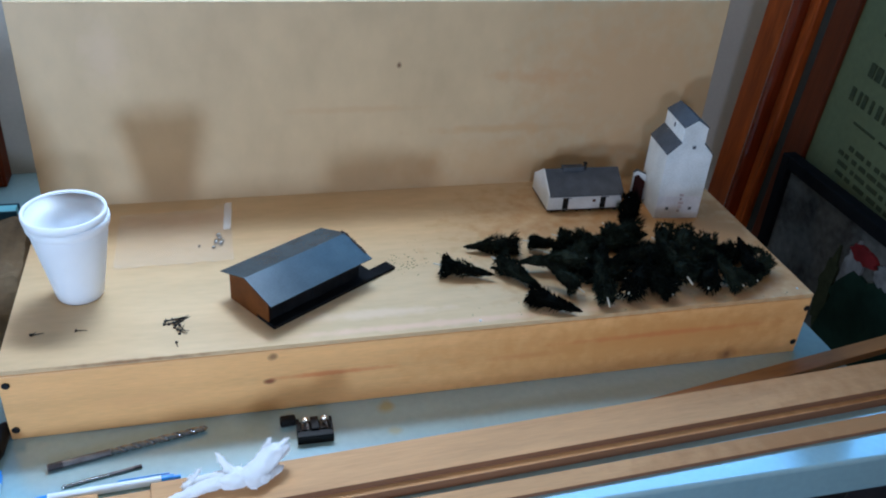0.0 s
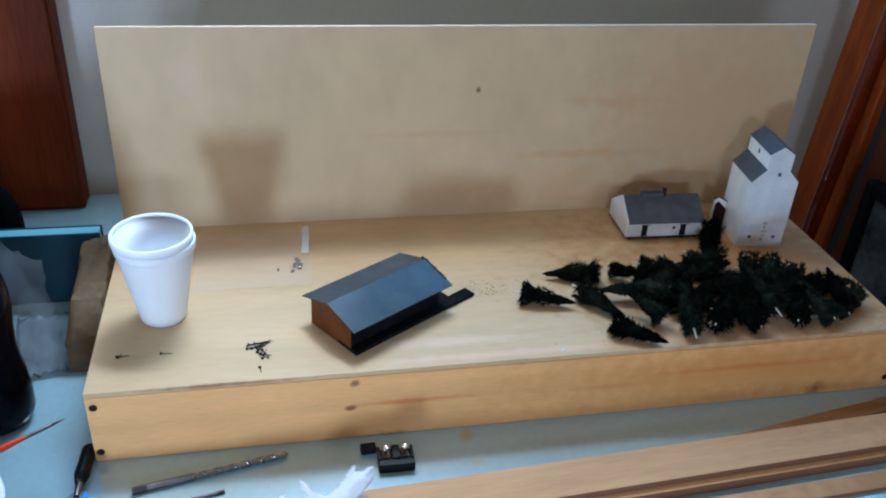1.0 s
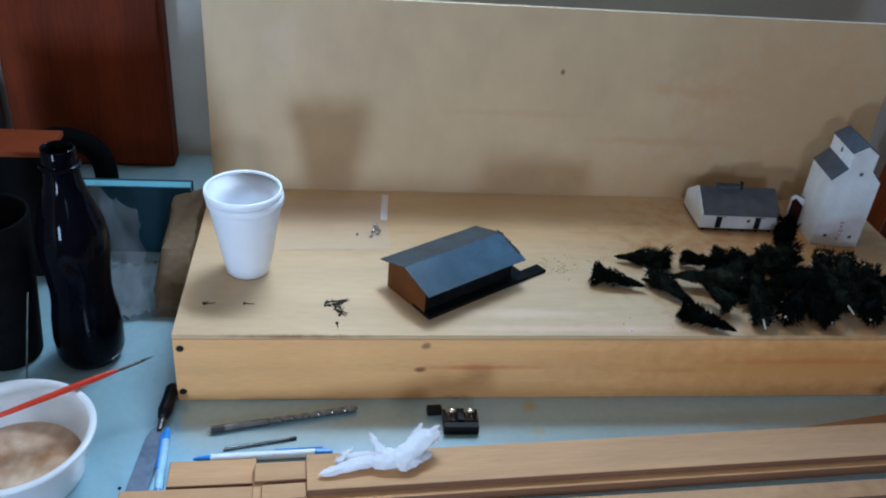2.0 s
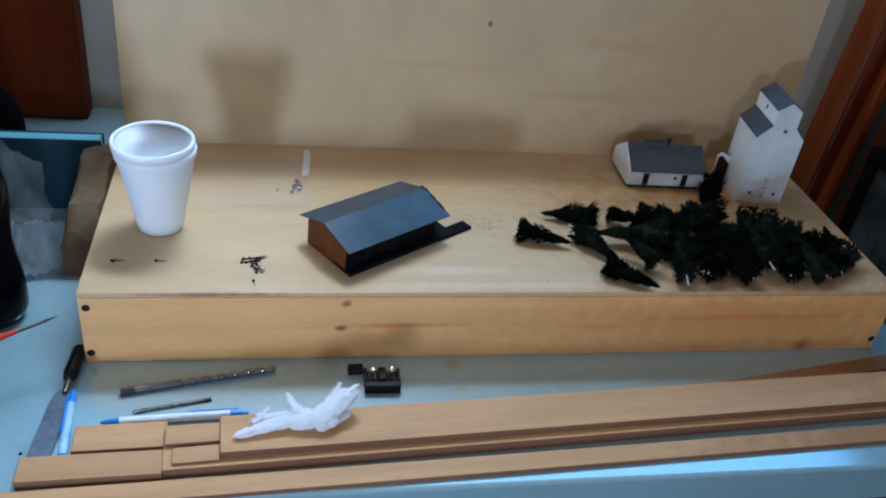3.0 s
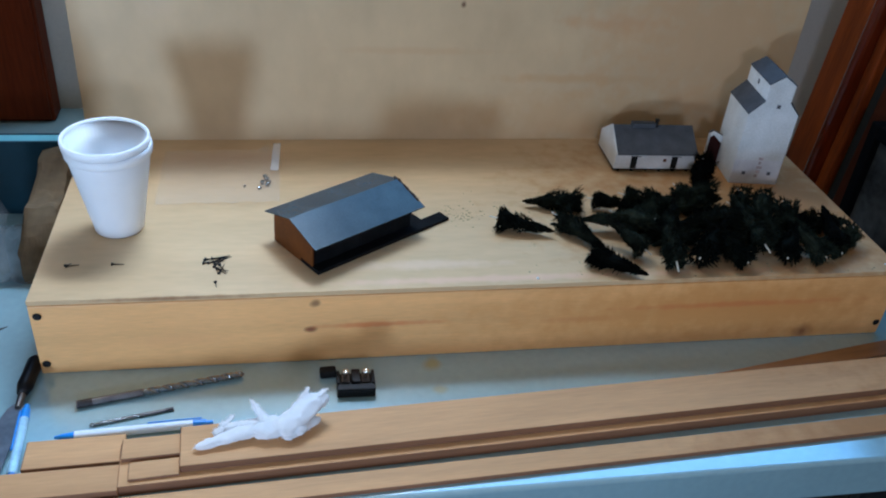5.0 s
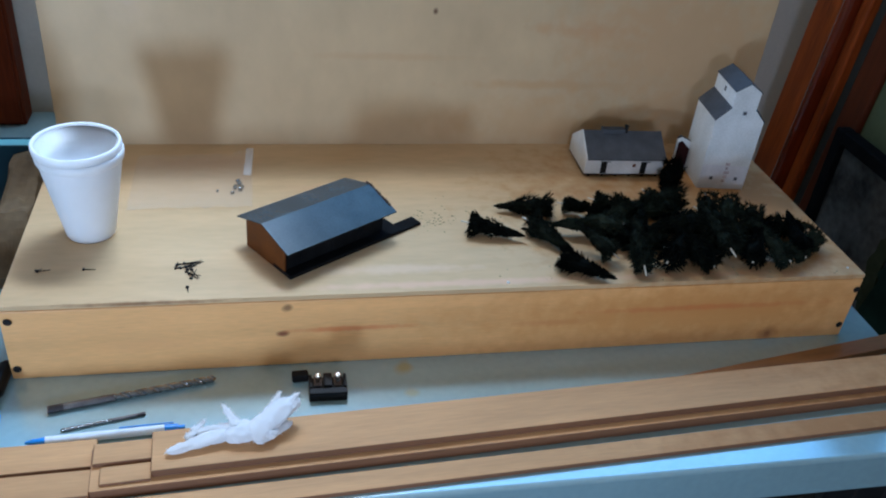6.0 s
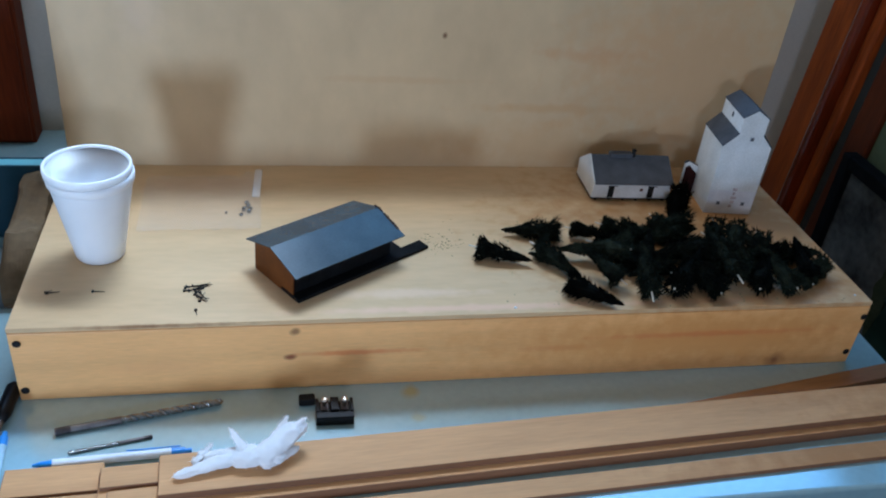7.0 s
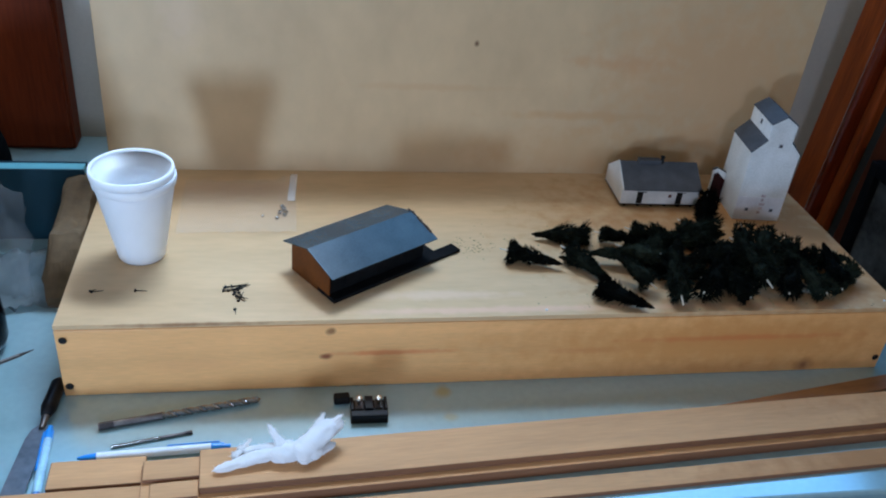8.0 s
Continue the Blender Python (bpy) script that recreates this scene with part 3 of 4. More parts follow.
# ---- pile of model conifers ----
def conifer_parts(length, radius, seed, shag):
    """Foliage and stem of a lying bottle-brush tree, its base at the origin, its tip along +x."""
    rnd = random.Random(seed)
    fol = bmesh.new()
    rings, n = 7, 11
    prev = None
    for k in range(rings + 1):
        u = k / rings
        r = radius * min(1.0, 0.45 + 4 * u) * (1 - u) ** 0.85 * 0.66 * (1 + 0.16 * math.sin(9 * u + seed)) + 0.0010
        ring = [fol.verts.new((u * length + rnd.uniform(-1, 1) * 0.0015, r * rnd.uniform(0.75, 1.15) * math.cos(2 * math.pi * i / n), r * rnd.uniform(0.75, 1.15) * math.sin(2 * math.pi * i / n))) for i in range(n)]
        if prev:
            for i in range(n):
                fol.faces.new((prev[i], prev[(i + 1) % n], ring[(i + 1) % n], ring[i]))
        else:
            fol.faces.new(ring[::-1])
        prev = ring
    fol.faces.new(prev)
    for _ in range(1700):
        u = rnd.random() ** 1.15 * 0.97
        a = rnd.uniform(0, 2 * math.pi)
        r = radius * min(1.0, 0.80 + 4 * u) * ((1 - u) ** 0.85 + 0.07) * (1 + 0.75 * noise.noise((u * 6.0, math.cos(a) * 1.7 + seed, math.sin(a) * 1.7)))
        ln = rnd.uniform(0.10, 0.40) * r * shag + 0.0010
        base = Vector((u * length, 0.58 * r * math.cos(a), 0.58 * r * math.sin(a)))
        way = Vector((rnd.uniform(-1.5, -0.15), math.cos(a) + rnd.uniform(-0.3, 0.3), math.sin(a) + rnd.uniform(-0.3, 0.3))).normalized()
        side = way.cross(Vector((rnd.uniform(-1, 1), rnd.uniform(-1, 1), rnd.uniform(-1, 1)))).normalized() * rnd.uniform(0.0003, 0.0008)
        up = way.cross(side).normalized() * 0.0007
        tip = base + way * ln
        v = [fol.verts.new(p) for p in (base - side, base + side, base + up, tip + side * 0.45, tip - side * 0.45)]
        fol.faces.new((v[0], v[1], v[3], v[4]))
        fol.faces.new((v[1], v[2], v[3]))
        fol.faces.new((v[2], v[0], v[4]))
    stem = rod((-0.010 if seed % 2 == 0 else -0.002, 0, 0), (length * 0.9, 0, 0), 0.0009, 0.0005, n=7)
    return fol, stem


TREES = [
    (0.471, 0.107, -21, 0.057, 0.010), (0.576, 0.138, 169, 0.060, 0.010), (0.540, 0.104, -56, 0.060, 0.012), (0.556, 0.034, -34, 0.057, 0.010),
    (0.593, 0.142, -14, 0.046, 0.012), (0.641, 0.080, 164, 0.072, 0.022), (0.633, 0.146, -22, 0.050, 0.014), (0.656, 0.141, -15, 0.052, 0.014),
    (0.703, 0.157, -74, 0.050, 0.016), (0.744, 0.147, -179, 0.060, 0.016), (0.776, 0.141, -109, 0.064, 0.016), (0.796, 0.124, -111, 0.066, 0.022),
    (0.822, 0.112, -108, 0.066, 0.014), (0.829, 0.078, 10, 0.060, 0.012), (0.879, 0.060, -137, 0.062, 0.012), (0.820, 0.014, 112, 0.060, 0.011),
    (0.846, 0.030, 84, 0.056, 0.012), (0.776, 0.016, 58, 0.060, 0.010), (0.752, 0.028, 100, 0.064, 0.019), (0.724, 0.009, 118, 0.060, 0.011),
    (0.643, 0.010, 82, 0.066, 0.012), (0.672, 0.016, 45, 0.060, 0.013), (0.617, 0.036, 128, 0.052, 0.012), (0.734, 0.073, 176, 0.066, 0.026),
    (0.813, 0.062, 117, 0.046, 0.012), (0.768, 0.222, 240, 0.066, 0.014),
]
rnd = random.Random(7)
BELOW = [(0.630, 0.118, 12), (0.668, 0.126, 200), (0.700, 0.130, 15), (0.728, 0.128, 190), (0.645, 0.100, -35), (0.672, 0.092, 175), (0.706, 0.098, 5), (0.742, 0.104, 200), (0.762, 0.122, -60), (0.628, 0.076, -15), (0.658, 0.062, 60), (0.690, 0.068, 190), (0.722, 0.056, 20), (0.752, 0.064, 205), (0.778, 0.090, -75), (0.798, 0.070, 150), (0.690, 0.046, -8), (0.734, 0.038, 170), (0.612, 0.112, -30), (0.806, 0.100, -20), (0.768, 0.046, 35), (0.838, 0.086, 205)]
for x, y, a in BELOW:
    TREES.append((x, y, a + rnd.uniform(-10, 10), rnd.uniform(0.052, 0.062), 0.0105))
VARIANTS = []
for s in range(6):
    f, st = conifer_parts(0.062, 0.0150, 20 + s, (0.8, 1.1, 0.9, 1.3, 0.75, 1.0)[s])
    VARIANTS.append((mesh_of("foliage", f, NEEDLES), mesh_of("stem", st, TWIG, True)))
for k, (x, y, yaw, ln, lift) in enumerate(TREES):
    sc = ln / 0.056
    tilt = 4.0 if lift < 0.013 else 9.0
    if 40 < yaw < 140:
        tilt = -17.0
    me_f, me_s = VARIANTS[k % 6]
    t = thing("model_conifer", pose(x, y, H + lift + 0.0025, 0, tilt, yaw) @ Matrix.Diagonal((sc, sc, sc, 1)), "dark green bottle-brush model conifer lying in a pile", "model tree", "pile of model conifers")
    fo, sm = new("foliage", me_f), new("stem", me_s)
    for o, a in ((fo, rnd.uniform(0, 360)), (sm, 0)):
        o.parent = t
        o.matrix_basis = pose(0, 0, 0, a, 0, 0)
    tagged(sm, "pale wooden stem")

# ---- foam cups ----
def foam_cup(z, label):
    h, r0, r1 = 0.0985, 0.0245, 0.0402
    cup = thing("foam_cup", pose(0.0650 + (0.0 if z else 0.0016), 0.1255, H + z), label, "cup", "nested foam cups")
    pr = [(0, 0.004), (r0 - 0.003, 0.004), (r0 - 0.001, 0.0), (r0, 0.0015)]
    pr += [(r0 + (r1 - r0) * u, 0.0015 + (h - 0.012) * u) for u in (0.25, 0.5, 0.75, 1.0)]
    pr += [(r0 - 0.0025 + (r1 - 0.0015 - r0 + 0.0025) * u, 0.006 + (h - 0.009) * u) for u in (1.0, 0.6, 0.3, 0.0)] + [(0, 0.006)]
    part("body", lathe(pr, 56), FOAM, cup, smooth=True)
    rim = [(r1 - 0.0008, h - 0.0112), (r1 + 0.0017, h - 0.0095), (r1 + 0.0024, h - 0.004), (r1 + 0.0020, h - 0.0008), (r1 + 0.0008, h), (r1 - 0.0008, h - 0.0008), (r1 - 0.0013, h - 0.0030)]
    part("rolled_rim", lathe(rim, 56), FOAM, cup, smooth=True)
    return cup


foam_cup(0.0, "white foam cup standing on the plywood deck")
foam_cup(0.0085, "white foam cup nested inside another foam cup")

# ---- wood strips on the table ----
def strip(ends, width, z0, z1, material, label, edge=None):
    """A straight wood strip whose edge faces default to a shade-darkened brown; ends: front edge from left to right."""
    (ax, ay), (bx, by) = ends
    L = math.hypot(bx - ax, by - ay)
    yaw = math.degrees(math.atan2(by - ay, bx - ax))
    t = thing("wood_strip", pose(ax, ay, z0, 0, 0, yaw), label, "wood strip", "loose wood strips")
    h = z1 - z0
    part("board", box(0, L, 0.0006, width, 0, h, 0.0005), material, t)
    part("sawn_edge", box(0.0002, L - 0.0002, 0, 0.00055, 0.0001, h - 0.0004), edge or SHADED_EDGE, t, "edge face, shade put into its brown on pale strips")
    part("sawn_end", box(-0.0005, -0.00005, 0.0008, width - 0.0004, 0.0001, h - 0.0004), edge or SHADED_EDGE, t, "end face, shade put into its brown on pale strips")
    return t


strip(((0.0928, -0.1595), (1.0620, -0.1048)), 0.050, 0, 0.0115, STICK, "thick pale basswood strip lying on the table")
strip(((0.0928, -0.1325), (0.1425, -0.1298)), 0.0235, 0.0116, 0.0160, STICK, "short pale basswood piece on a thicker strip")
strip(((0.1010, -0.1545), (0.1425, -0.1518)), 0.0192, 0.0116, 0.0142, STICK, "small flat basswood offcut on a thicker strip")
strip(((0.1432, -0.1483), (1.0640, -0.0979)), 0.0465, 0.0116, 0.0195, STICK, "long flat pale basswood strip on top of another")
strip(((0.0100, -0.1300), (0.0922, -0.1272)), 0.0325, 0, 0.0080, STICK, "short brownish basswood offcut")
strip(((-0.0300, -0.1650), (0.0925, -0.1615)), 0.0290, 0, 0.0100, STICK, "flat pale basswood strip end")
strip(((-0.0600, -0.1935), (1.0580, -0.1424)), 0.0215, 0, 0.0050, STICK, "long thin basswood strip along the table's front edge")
strip(((0.6400, -0.0905), (1.0660, -0.0180)), 0.021, 0.0, 0.010, DARKSTICK, "dark brown wood strip reaching past the table's end", DARKSTICK)

# ---- drill bits ----
def drill_bit(name, a, b, r, flute, label):
    """A twist drill lying from its shank end a to its tip b."""
    a, b = Vector((*a, 0)), Vector((*b, 0))
    L = (b - a).length
    yaw = math.degrees(math.atan2(b.y - a.y, b.x - a.x))
    t = thing(name, pose(a.x, a.y, r, 0, 0, yaw), label, "drill bit")
    s = L * (1 - flute)
    part("shank", rod((0, 0, 0), (s, 0, 0), r, n=18), DARKSTEEL, t, "dull grey shank")
    bm = bmesh.new()
    n, steps, prev = 16, 90, None
    for k in range(steps + 1):
        u = k / steps
        tw = u * 2 * math.pi * (L * flute) / (r * 7.5)
        taper = 1.0 if u < 0.96 else max(0.05, (1 - u) / 0.04)
        ring = []
        for i in range(n):
            an = 2 * math.pi * i / n
            rr = r * (0.52 if math.cos(2 * an) > 0.25 else 1.0) * taper
            ring.append(bm.verts.new((s + u * L * flute, rr * math.cos(an + tw), rr * math.sin(an + tw))))
        if prev:
            for i in range(n):
                bm.faces.new((prev[i], prev[(i + 1) % n], ring[(i + 1) % n], ring[i]))
        prev = ring
    bm.faces.new(prev)
    part("flute", bm, STEEL, t, "shiny twisted flutes")
    part("collar", rod((s * 0.02, 0, 0), (s * 0.24, 0, 0), r * 1.05, n=18), BLADE, t, "dull stamped band")


drill_bit("drill_bit", (0.0405, -0.0495), (0.1935, -0.0185), 0.0037, 0.62, "large steel twist drill bit lying on the table")
drill_bit("drill_bit", (0.1290, -0.0600), (0.0555, -0.0755), 0.0018, 0.60, "thin dark steel twist drill bit lying on the table")


# ---- ball pens ----
PENPALE = mat("pale_blue_plastic", (0.42, 0.66, 0.86), 0.2, size=60, fine=500, spread=0.15)
def ball_pen(a, b, label, shell):
    a, b = Vector((*a, 0)), Vector((*b, 0))
    L, r = (b - a).length, 0.0042
    t = thing("ball_pen", pose(a.x, a.y, r, 0, 0, math.degrees(math.atan2(b.y - a.y, b.x - a.x))), label, "pen")
    part("tip", rod((0, 0, 0), (0.006, 0, 0), 0.0012, 0.0027, n=14), PENBLUE, t)
    part("nose_cone", rod((0.006, 0, 0), (0.017, 0, 0), 0.0028, 0.0036, n=18), PENBLUE, t, "blue nose cone")
    part("barrel", rod((0.017, 0, 0), (L - 0.018, 0, 0), r, n=18), shell, t, "pale barrel")
    part("cap", rod((L - 0.018, 0, 0), (L - 0.006, 0, 0), r * 1.04, r * 0.9, n=18), PENBLUE, t, "blue cap")
    part("button", rod((L - 0.006, 0, 0), (L, 0, 0), r * 0.55, n=14), PENBLUE, t)
    part("clip", box(L - 0.058, L - 0.010, -0.0014, 0.0014, r + 0.0004, r + 0.0016, 0.0004), PENBLUE, t, "blue clip", m=pose(0, 0, 0, -50, 0, 0))


ball_pen((0.029, -0.0905), (0.1665, -0.0835), "white and blue ball pen lying on the table", PENWHITE)
ball_pen((0.0035, -0.148), (-0.0030, -0.047), "pale blue ball pen beside a palette knife", PENPALE)

# ---- tissue ----
def tissue():
    """Wads of soft torn tissue: tapered, crumpled lobes with loose fibres along them."""
    bm = bmesh.new()
    rt = random.Random(21)
    lobes = [
        ((0.158, -0.131, 0.0235), (0.206, -0.1165, 0.0265), 0.0040, 0.0085),
        ((0.182, -0.113, 0.0245), (0.226, -0.112, 0.0270), 0.0055, 0.0095),
        ((0.206, -0.119, 0.0270), (0.250, -0.117, 0.0290), 0.0095, 0.0105),
        ((0.228, -0.121, 0.0275), (0.262, -0.098, 0.0410), 0.0120, 0.0105),
        ((0.243, -0.110, 0.0330), (0.2700, -0.097, 0.0420), 0.0105, 0.0055),
        ((0.216, -0.114, 0.0290), (0.2035, -0.096, 0.0400), 0.0065, 0.0012),
        ((0.196, -0.122, 0.0240), (0.176, -0.107, 0.0250), 0.0060, 0.0030),
        ((0.250, -0.104, 0.0370), (0.2700, -0.0945, 0.0480), 0.0070, 0.0010),
        ((0.246, -0.104, 0.0360), (0.2535, -0.0910, 0.0470), 0.0065, 0.0010),
        ((0.172, -0.118, 0.0230), (0.186, -0.100, 0.0270), 0.0050, 0.0010),
        ((0.232, -0.126, 0.0250), (0.262, -0.112, 0.0290), 0.0070, 0.0040),
    ]
    n, m = 22, 30
    for q, (p0, p1, r0, r1) in enumerate(lobes):
        p0, p1 = Vector(p0), Vector(p1)
        turn = (p1 - p0).to_track_quat("Z", "Y")
        prev = None
        for i in range(m + 1):
            u = i / m
            cap = math.sqrt(max(0.0, 1 - (2 * max(0.0, abs(u - 0.5) - 0.30) / 0.40) ** 2)) + 0.02
            ring = []
            for k in range(n):
                an = 2 * math.pi * k / n
                out = turn @ Vector((math.cos(an), 0.66 * math.sin(an), 0))
                mid = p0.lerp(p1, u * 1.16 - 0.08)
                ridge = 1 - abs(noise.noise(mid * 85 + out * 1.2 + Vector((q * 3.1, 0, 0)))) * 1.5
                r = (r0 + (r1 - r0) * u) * cap * (0.66 + 0.46 * ridge + 0.08 * noise.noise(mid * 220 + out * 2.6))
                v = mid + out * r
                v.z = max(v.z, 0.0199)
                ring.append(bm.verts.new(v))
                if rt.random() < 0.30 and v.z > 0.022:
                    w = (out + Vector((rt.uniform(-0.7, 0.7), rt.uniform(-0.7, 0.7), rt.uniform(-0.2, 0.8)))).normalized()
                    e = w.cross(Vector((rt.uniform(-1, 1), rt.uniform(-1, 1), 0.3))).normalized() * 0.0004
                    a, b, c = bm.verts.new(v - e - out * 0.0006), bm.verts.new(v + e - out * 0.0006), bm.verts.new(v + w * rt.uniform(0.0010, 0.0032))
                    bm.faces.new((a, b, c))
            if prev:
                for k in range(n):
                    bm.faces.new((prev[k], prev[(k + 1) % n], ring[(k + 1) % n], ring[k]))
            else:
                bm.faces.new(ring[::-1])
            prev = ring
        bm.faces.new(prev)
    return solo("tissue", bm, TISSUE, ID, "crumpled wad of soft white tissue lying on the wood strips", "tissue", smooth=True)


tissue()

# ---- terminal block ----
tb = thing("terminal_block", pose(0.2835, -0.0570, 0, 0, 0, -1), "black two-pole terminal block with shiny screws", "terminal block")
part("base", box(0, 0.0375, 0, 0.027, 0, 0.0075, 0.0008), BLACK, tb)
part("front_wall", box(0, 0.0375, 0.0, 0.008, 0.0076, 0.0112, 0.0008), BLACK, tb)
part("barrier", box(0.0145, 0.0230, 0.0082, 0.0265, 0.0076, 0.0140, 0.0008), BLACK, tb)
for x in (0.0, 0.0345):
    part("side_wall", box(x, x + 0.003, 0.0082, 0.0265, 0.0076, 0.0125, 0.0006), BLACK, tb)
for x in (0.0088, 0.0287):
    part("terminal", box(x - 0.0038, x + 0.0038, 0.0130, 0.0255, 0.0076, 0.0092, 0.0003), DARKSTEEL, tb)
    for y, top in ((0.0190, 0.0026),):
        part("terminal_screw", lathe([(0, 0.0093), (0.0020, 0.0093), (0.0020, 0.0125 + top), (0.0034, 0.0128 + top), (0.0036, 0.0145 + top), (0.0028, 0.0160 + top), (0.001, 0.0163 + top), (0, 0.0150 + top)], 16), BRIGHTSTEEL, tb, m=pose(x, y, 0), smooth=True)
solo("plug", box(0, 0.0165, 0, 0.010, 0, 0.009, 0.0018), BLACKMATT, pose(0.268, -0.029, 0, 0, 0, 3), "small dark grey rubber plug beside the terminal block", "plug")

# ---- palette knife ----
KNIFE = mat("scuffed_blade", (0.13, 0.135, 0.145), 0.34, metal=0.8, size=25, fine=160, spread=0.15, tint=(0.19, 0.19, 0.20))
kn = thing("palette_knife", pose(-0.0064, 0.0156, 0.0, 0, 0, -93.5), "palette knife with a black handle and steel blade", "palette knife")
part("handle", lathe([(0, 0), (0.005, 0.001), (0.0076, 0.006), (0.0072, 0.025), (0.0076, 0.040), (0.0050, 0.050), (0, 0.0505)], 18), BLACK, kn, "black handle", m=pose(0.0, 0, 0.0078, 0, 90, 0), smooth=True)
part("ferrule", rod((0.0506, 0, 0.0066), (0.066, 0, 0.005), 0.0036, 0.0026, n=14), DARKSTEEL, kn)
part("blade", prism([(0.060, -0.004), (0.066, -0.009), (0.078, -0.0115), (0.150, -0.013), (0.168, -0.011), (0.174, 0.0), (0.171, 0.006), (0.150, 0.0075), (0.078, 0.0065), (0.066, 0.006), (0.060, 0.004)], 0.0034, 0.0042, "z"), KNIFE, kn, "stained steel blade")

# ---- tub of muddy water and a brush ----
BX, BY = -0.132, -0.104
tub = thing("plastic_tub", pose(BX, BY, 0), "white plastic tub of muddy brown paint water", "tub")
part("body", lathe([(0, 0.0015), (0.056, 0.0), (0.060, 0.003), (0.0705, 0.050), (0.0735, 0.0515), (0.0765, 0.0525), (0.0772, 0.0545), (0.0755, 0.0560), (0.0715, 0.0558), (0.0690, 0.0535), (0.0585, 0.0045), (0, 0.0045)], 64), BOWL, tub, smooth=True)
part("paint_residue", lathe([(0.0624, 0.0215), (0.0652, 0.0330)], 64), RESIDUE, tub, "dried brown paint ring", smooth=True)
part("paint_water", lathe([(0, 0.0130), (0.0598, 0.0130)], 48), MUDDY, tub, "muddy brown water")
br = thing("paint_brush", look((-0.0235, -0.0010, 0.0602), (-0.1205, -0.0690, 0.0602)), "thin paint brush with a red handle laid across the tub", "paint brush")
part("bristles", rod((0, 0, 0.004), (0, 0, -0.010), 0.0002, 0.0017, n=10), BRISTLE, br)
part("ferrule", rod((0, 0, -0.010), (0, 0, -0.036), 0.0018, 0.0021, n=12), DARKSTEEL, br)
part("handle", lathe([(0.0021, 0), (0.0034, 0.02), (0.0031, 0.07), (0.0018, 0.15), (0, 0.152)], 14), REDPAINT, br, "red lacquered handle", m=pose(0, 0, -0.036, 180, 0, 0), smooth=True)

for x, y, r in ((-0.0255, -0.1370, 0.0030), (-0.0350, -0.1230, 0.0018)):
    solo("dark_crumb", lathe([(0, 0), (r, 0.0002), (r * 0.8, r * 0.6), (0, r * 0.7)], 9), BLACKMATT, pose(x, y, 0), "small dark crumb on the table", "crumb", smooth=True)

# ---- bottle ----
def bottle():
    t = thing("soda_bottle", pose(-0.107, 0.079, 0) @ Matrix.Diagonal((1.06, 1.06, 1.08, 1)), "dark contoured plastic soda bottle without a cap", "bottle")
    pr = [(0, 0.004), (0.022, 0.001), (0.031, 0.004), (0.0345, 0.014), (0.0350, 0.035), (0.0335, 0.055), (0.0305, 0.075), (0.0300, 0.090), (0.0315, 0.110), (0.0340, 0.130), (0.0342, 0.145), (0.0318, 0.162), (0.0262, 0.181), (0.0205, 0.196), (0.0172, 0.208), (0.0160, 0.222)]
    part("body", lathe(pr, 48), COLA, t, smooth=True)
    part("neck_ring", lathe([(0.0160, 0.2221), (0.0192, 0.2225), (0.0192, 0.2248), (0.0156, 0.2252)], 40), COLA, t, smooth=True)
    part("mouth", lathe([(0.0156, 0.2253), (0.0154, 0.240), (0.0149, 0.2412), (0.0136, 0.2405), (0.0133, 0.226)], 40), COLA, t, smooth=True)


bottle()

# ---- things left of the stand ----
teal = thing("ring_binder", pose(-0.165, 0.298, 0), "dark teal binder standing upright with a paler top edge", "binder")
part("front_cover", box(0.0, 0.142, 0.0, 0.003, 0.0, 0.100, 0.001), TEAL, teal)
part("rear_cover", box(0.0, 0.142, 0.020, 0.023, 0.0, 0.100, 0.001), TEAL, teal)
part("page_block", box(0.002, 0.140, 0.0032, 0.0198, 0.001, 0.099, 0.0005), TEALRIM, teal, "pale teal page block")

bag = thing("paper_bag", pose(-0.050, 0.150, 0), "crumpled brown kraft paper bag beside the stand", "bag")
bm = bmesh.new()
nu, nv = 22, 30
rows = []
for k in range(nv + 1):
    v = k / nv
    top = 0.070 + 0.030 * v + 0.010 * noise.noise((v * 4, 1.0, 0.0))
    end = min(1.0, 6 * v, 6 * (1 - v)) ** 0.5
    ring = []
    for i in range(nu + 1):
        a = math.pi * i / nu
        cx = 0.025 - 0.0235 * max(-1, min(1, 1.25 * math.cos(a))) * (1 - 0.35 * math.sin(a) ** 4)
        cz = top * min(1.0, 1.3 * math.sin(a)) * (0.25 + 0.75 * end)
        wob = 0.0055 * noise.noise((cx * 60, v * 9, cz * 45))
        ring.append(bm.verts.new((min(cx + wob, 0.0490), 0.190 * v + wob, max(0.0, cz + wob * (cz > 0.004)))))
    rows.append(ring)
for a, b in zip(rows, rows[1:]):
    for i in range(nu):
        bm.faces.new((a[i], a[i + 1], b[i + 1], b[i]))
bm.faces.new(rows[0]), bm.faces.new(rows[-1][::-1])
part("sack", bm, KRAFT, bag, smooth=False)


def tube(pts, r, n=12):
    """A round tube swept along points, with capped ends."""
    bm = bmesh.new()
    prev = None
    for k, p in enumerate(pts):
        d = (Vector(pts[min(k + 1, len(pts) - 1)]) - Vector(pts[max(k - 1, 0)])).normalized()
        q = d.to_track_quat("Z", "Y")
        ring = [bm.verts.new(Vector(p) + q @ Vector((r * math.cos(2 * math.pi * i / n), r * math.sin(2 * math.pi * i / n), 0))) for i in range(n)]
        if prev:
            for i in range(n):
                bm.faces.new((prev[i], prev[(i + 1) % n], ring[(i + 1) % n], ring[i]))
        else:
            bm.faces.new(ring[::-1])
        prev = ring
    bm.faces.new(prev)
    return bm


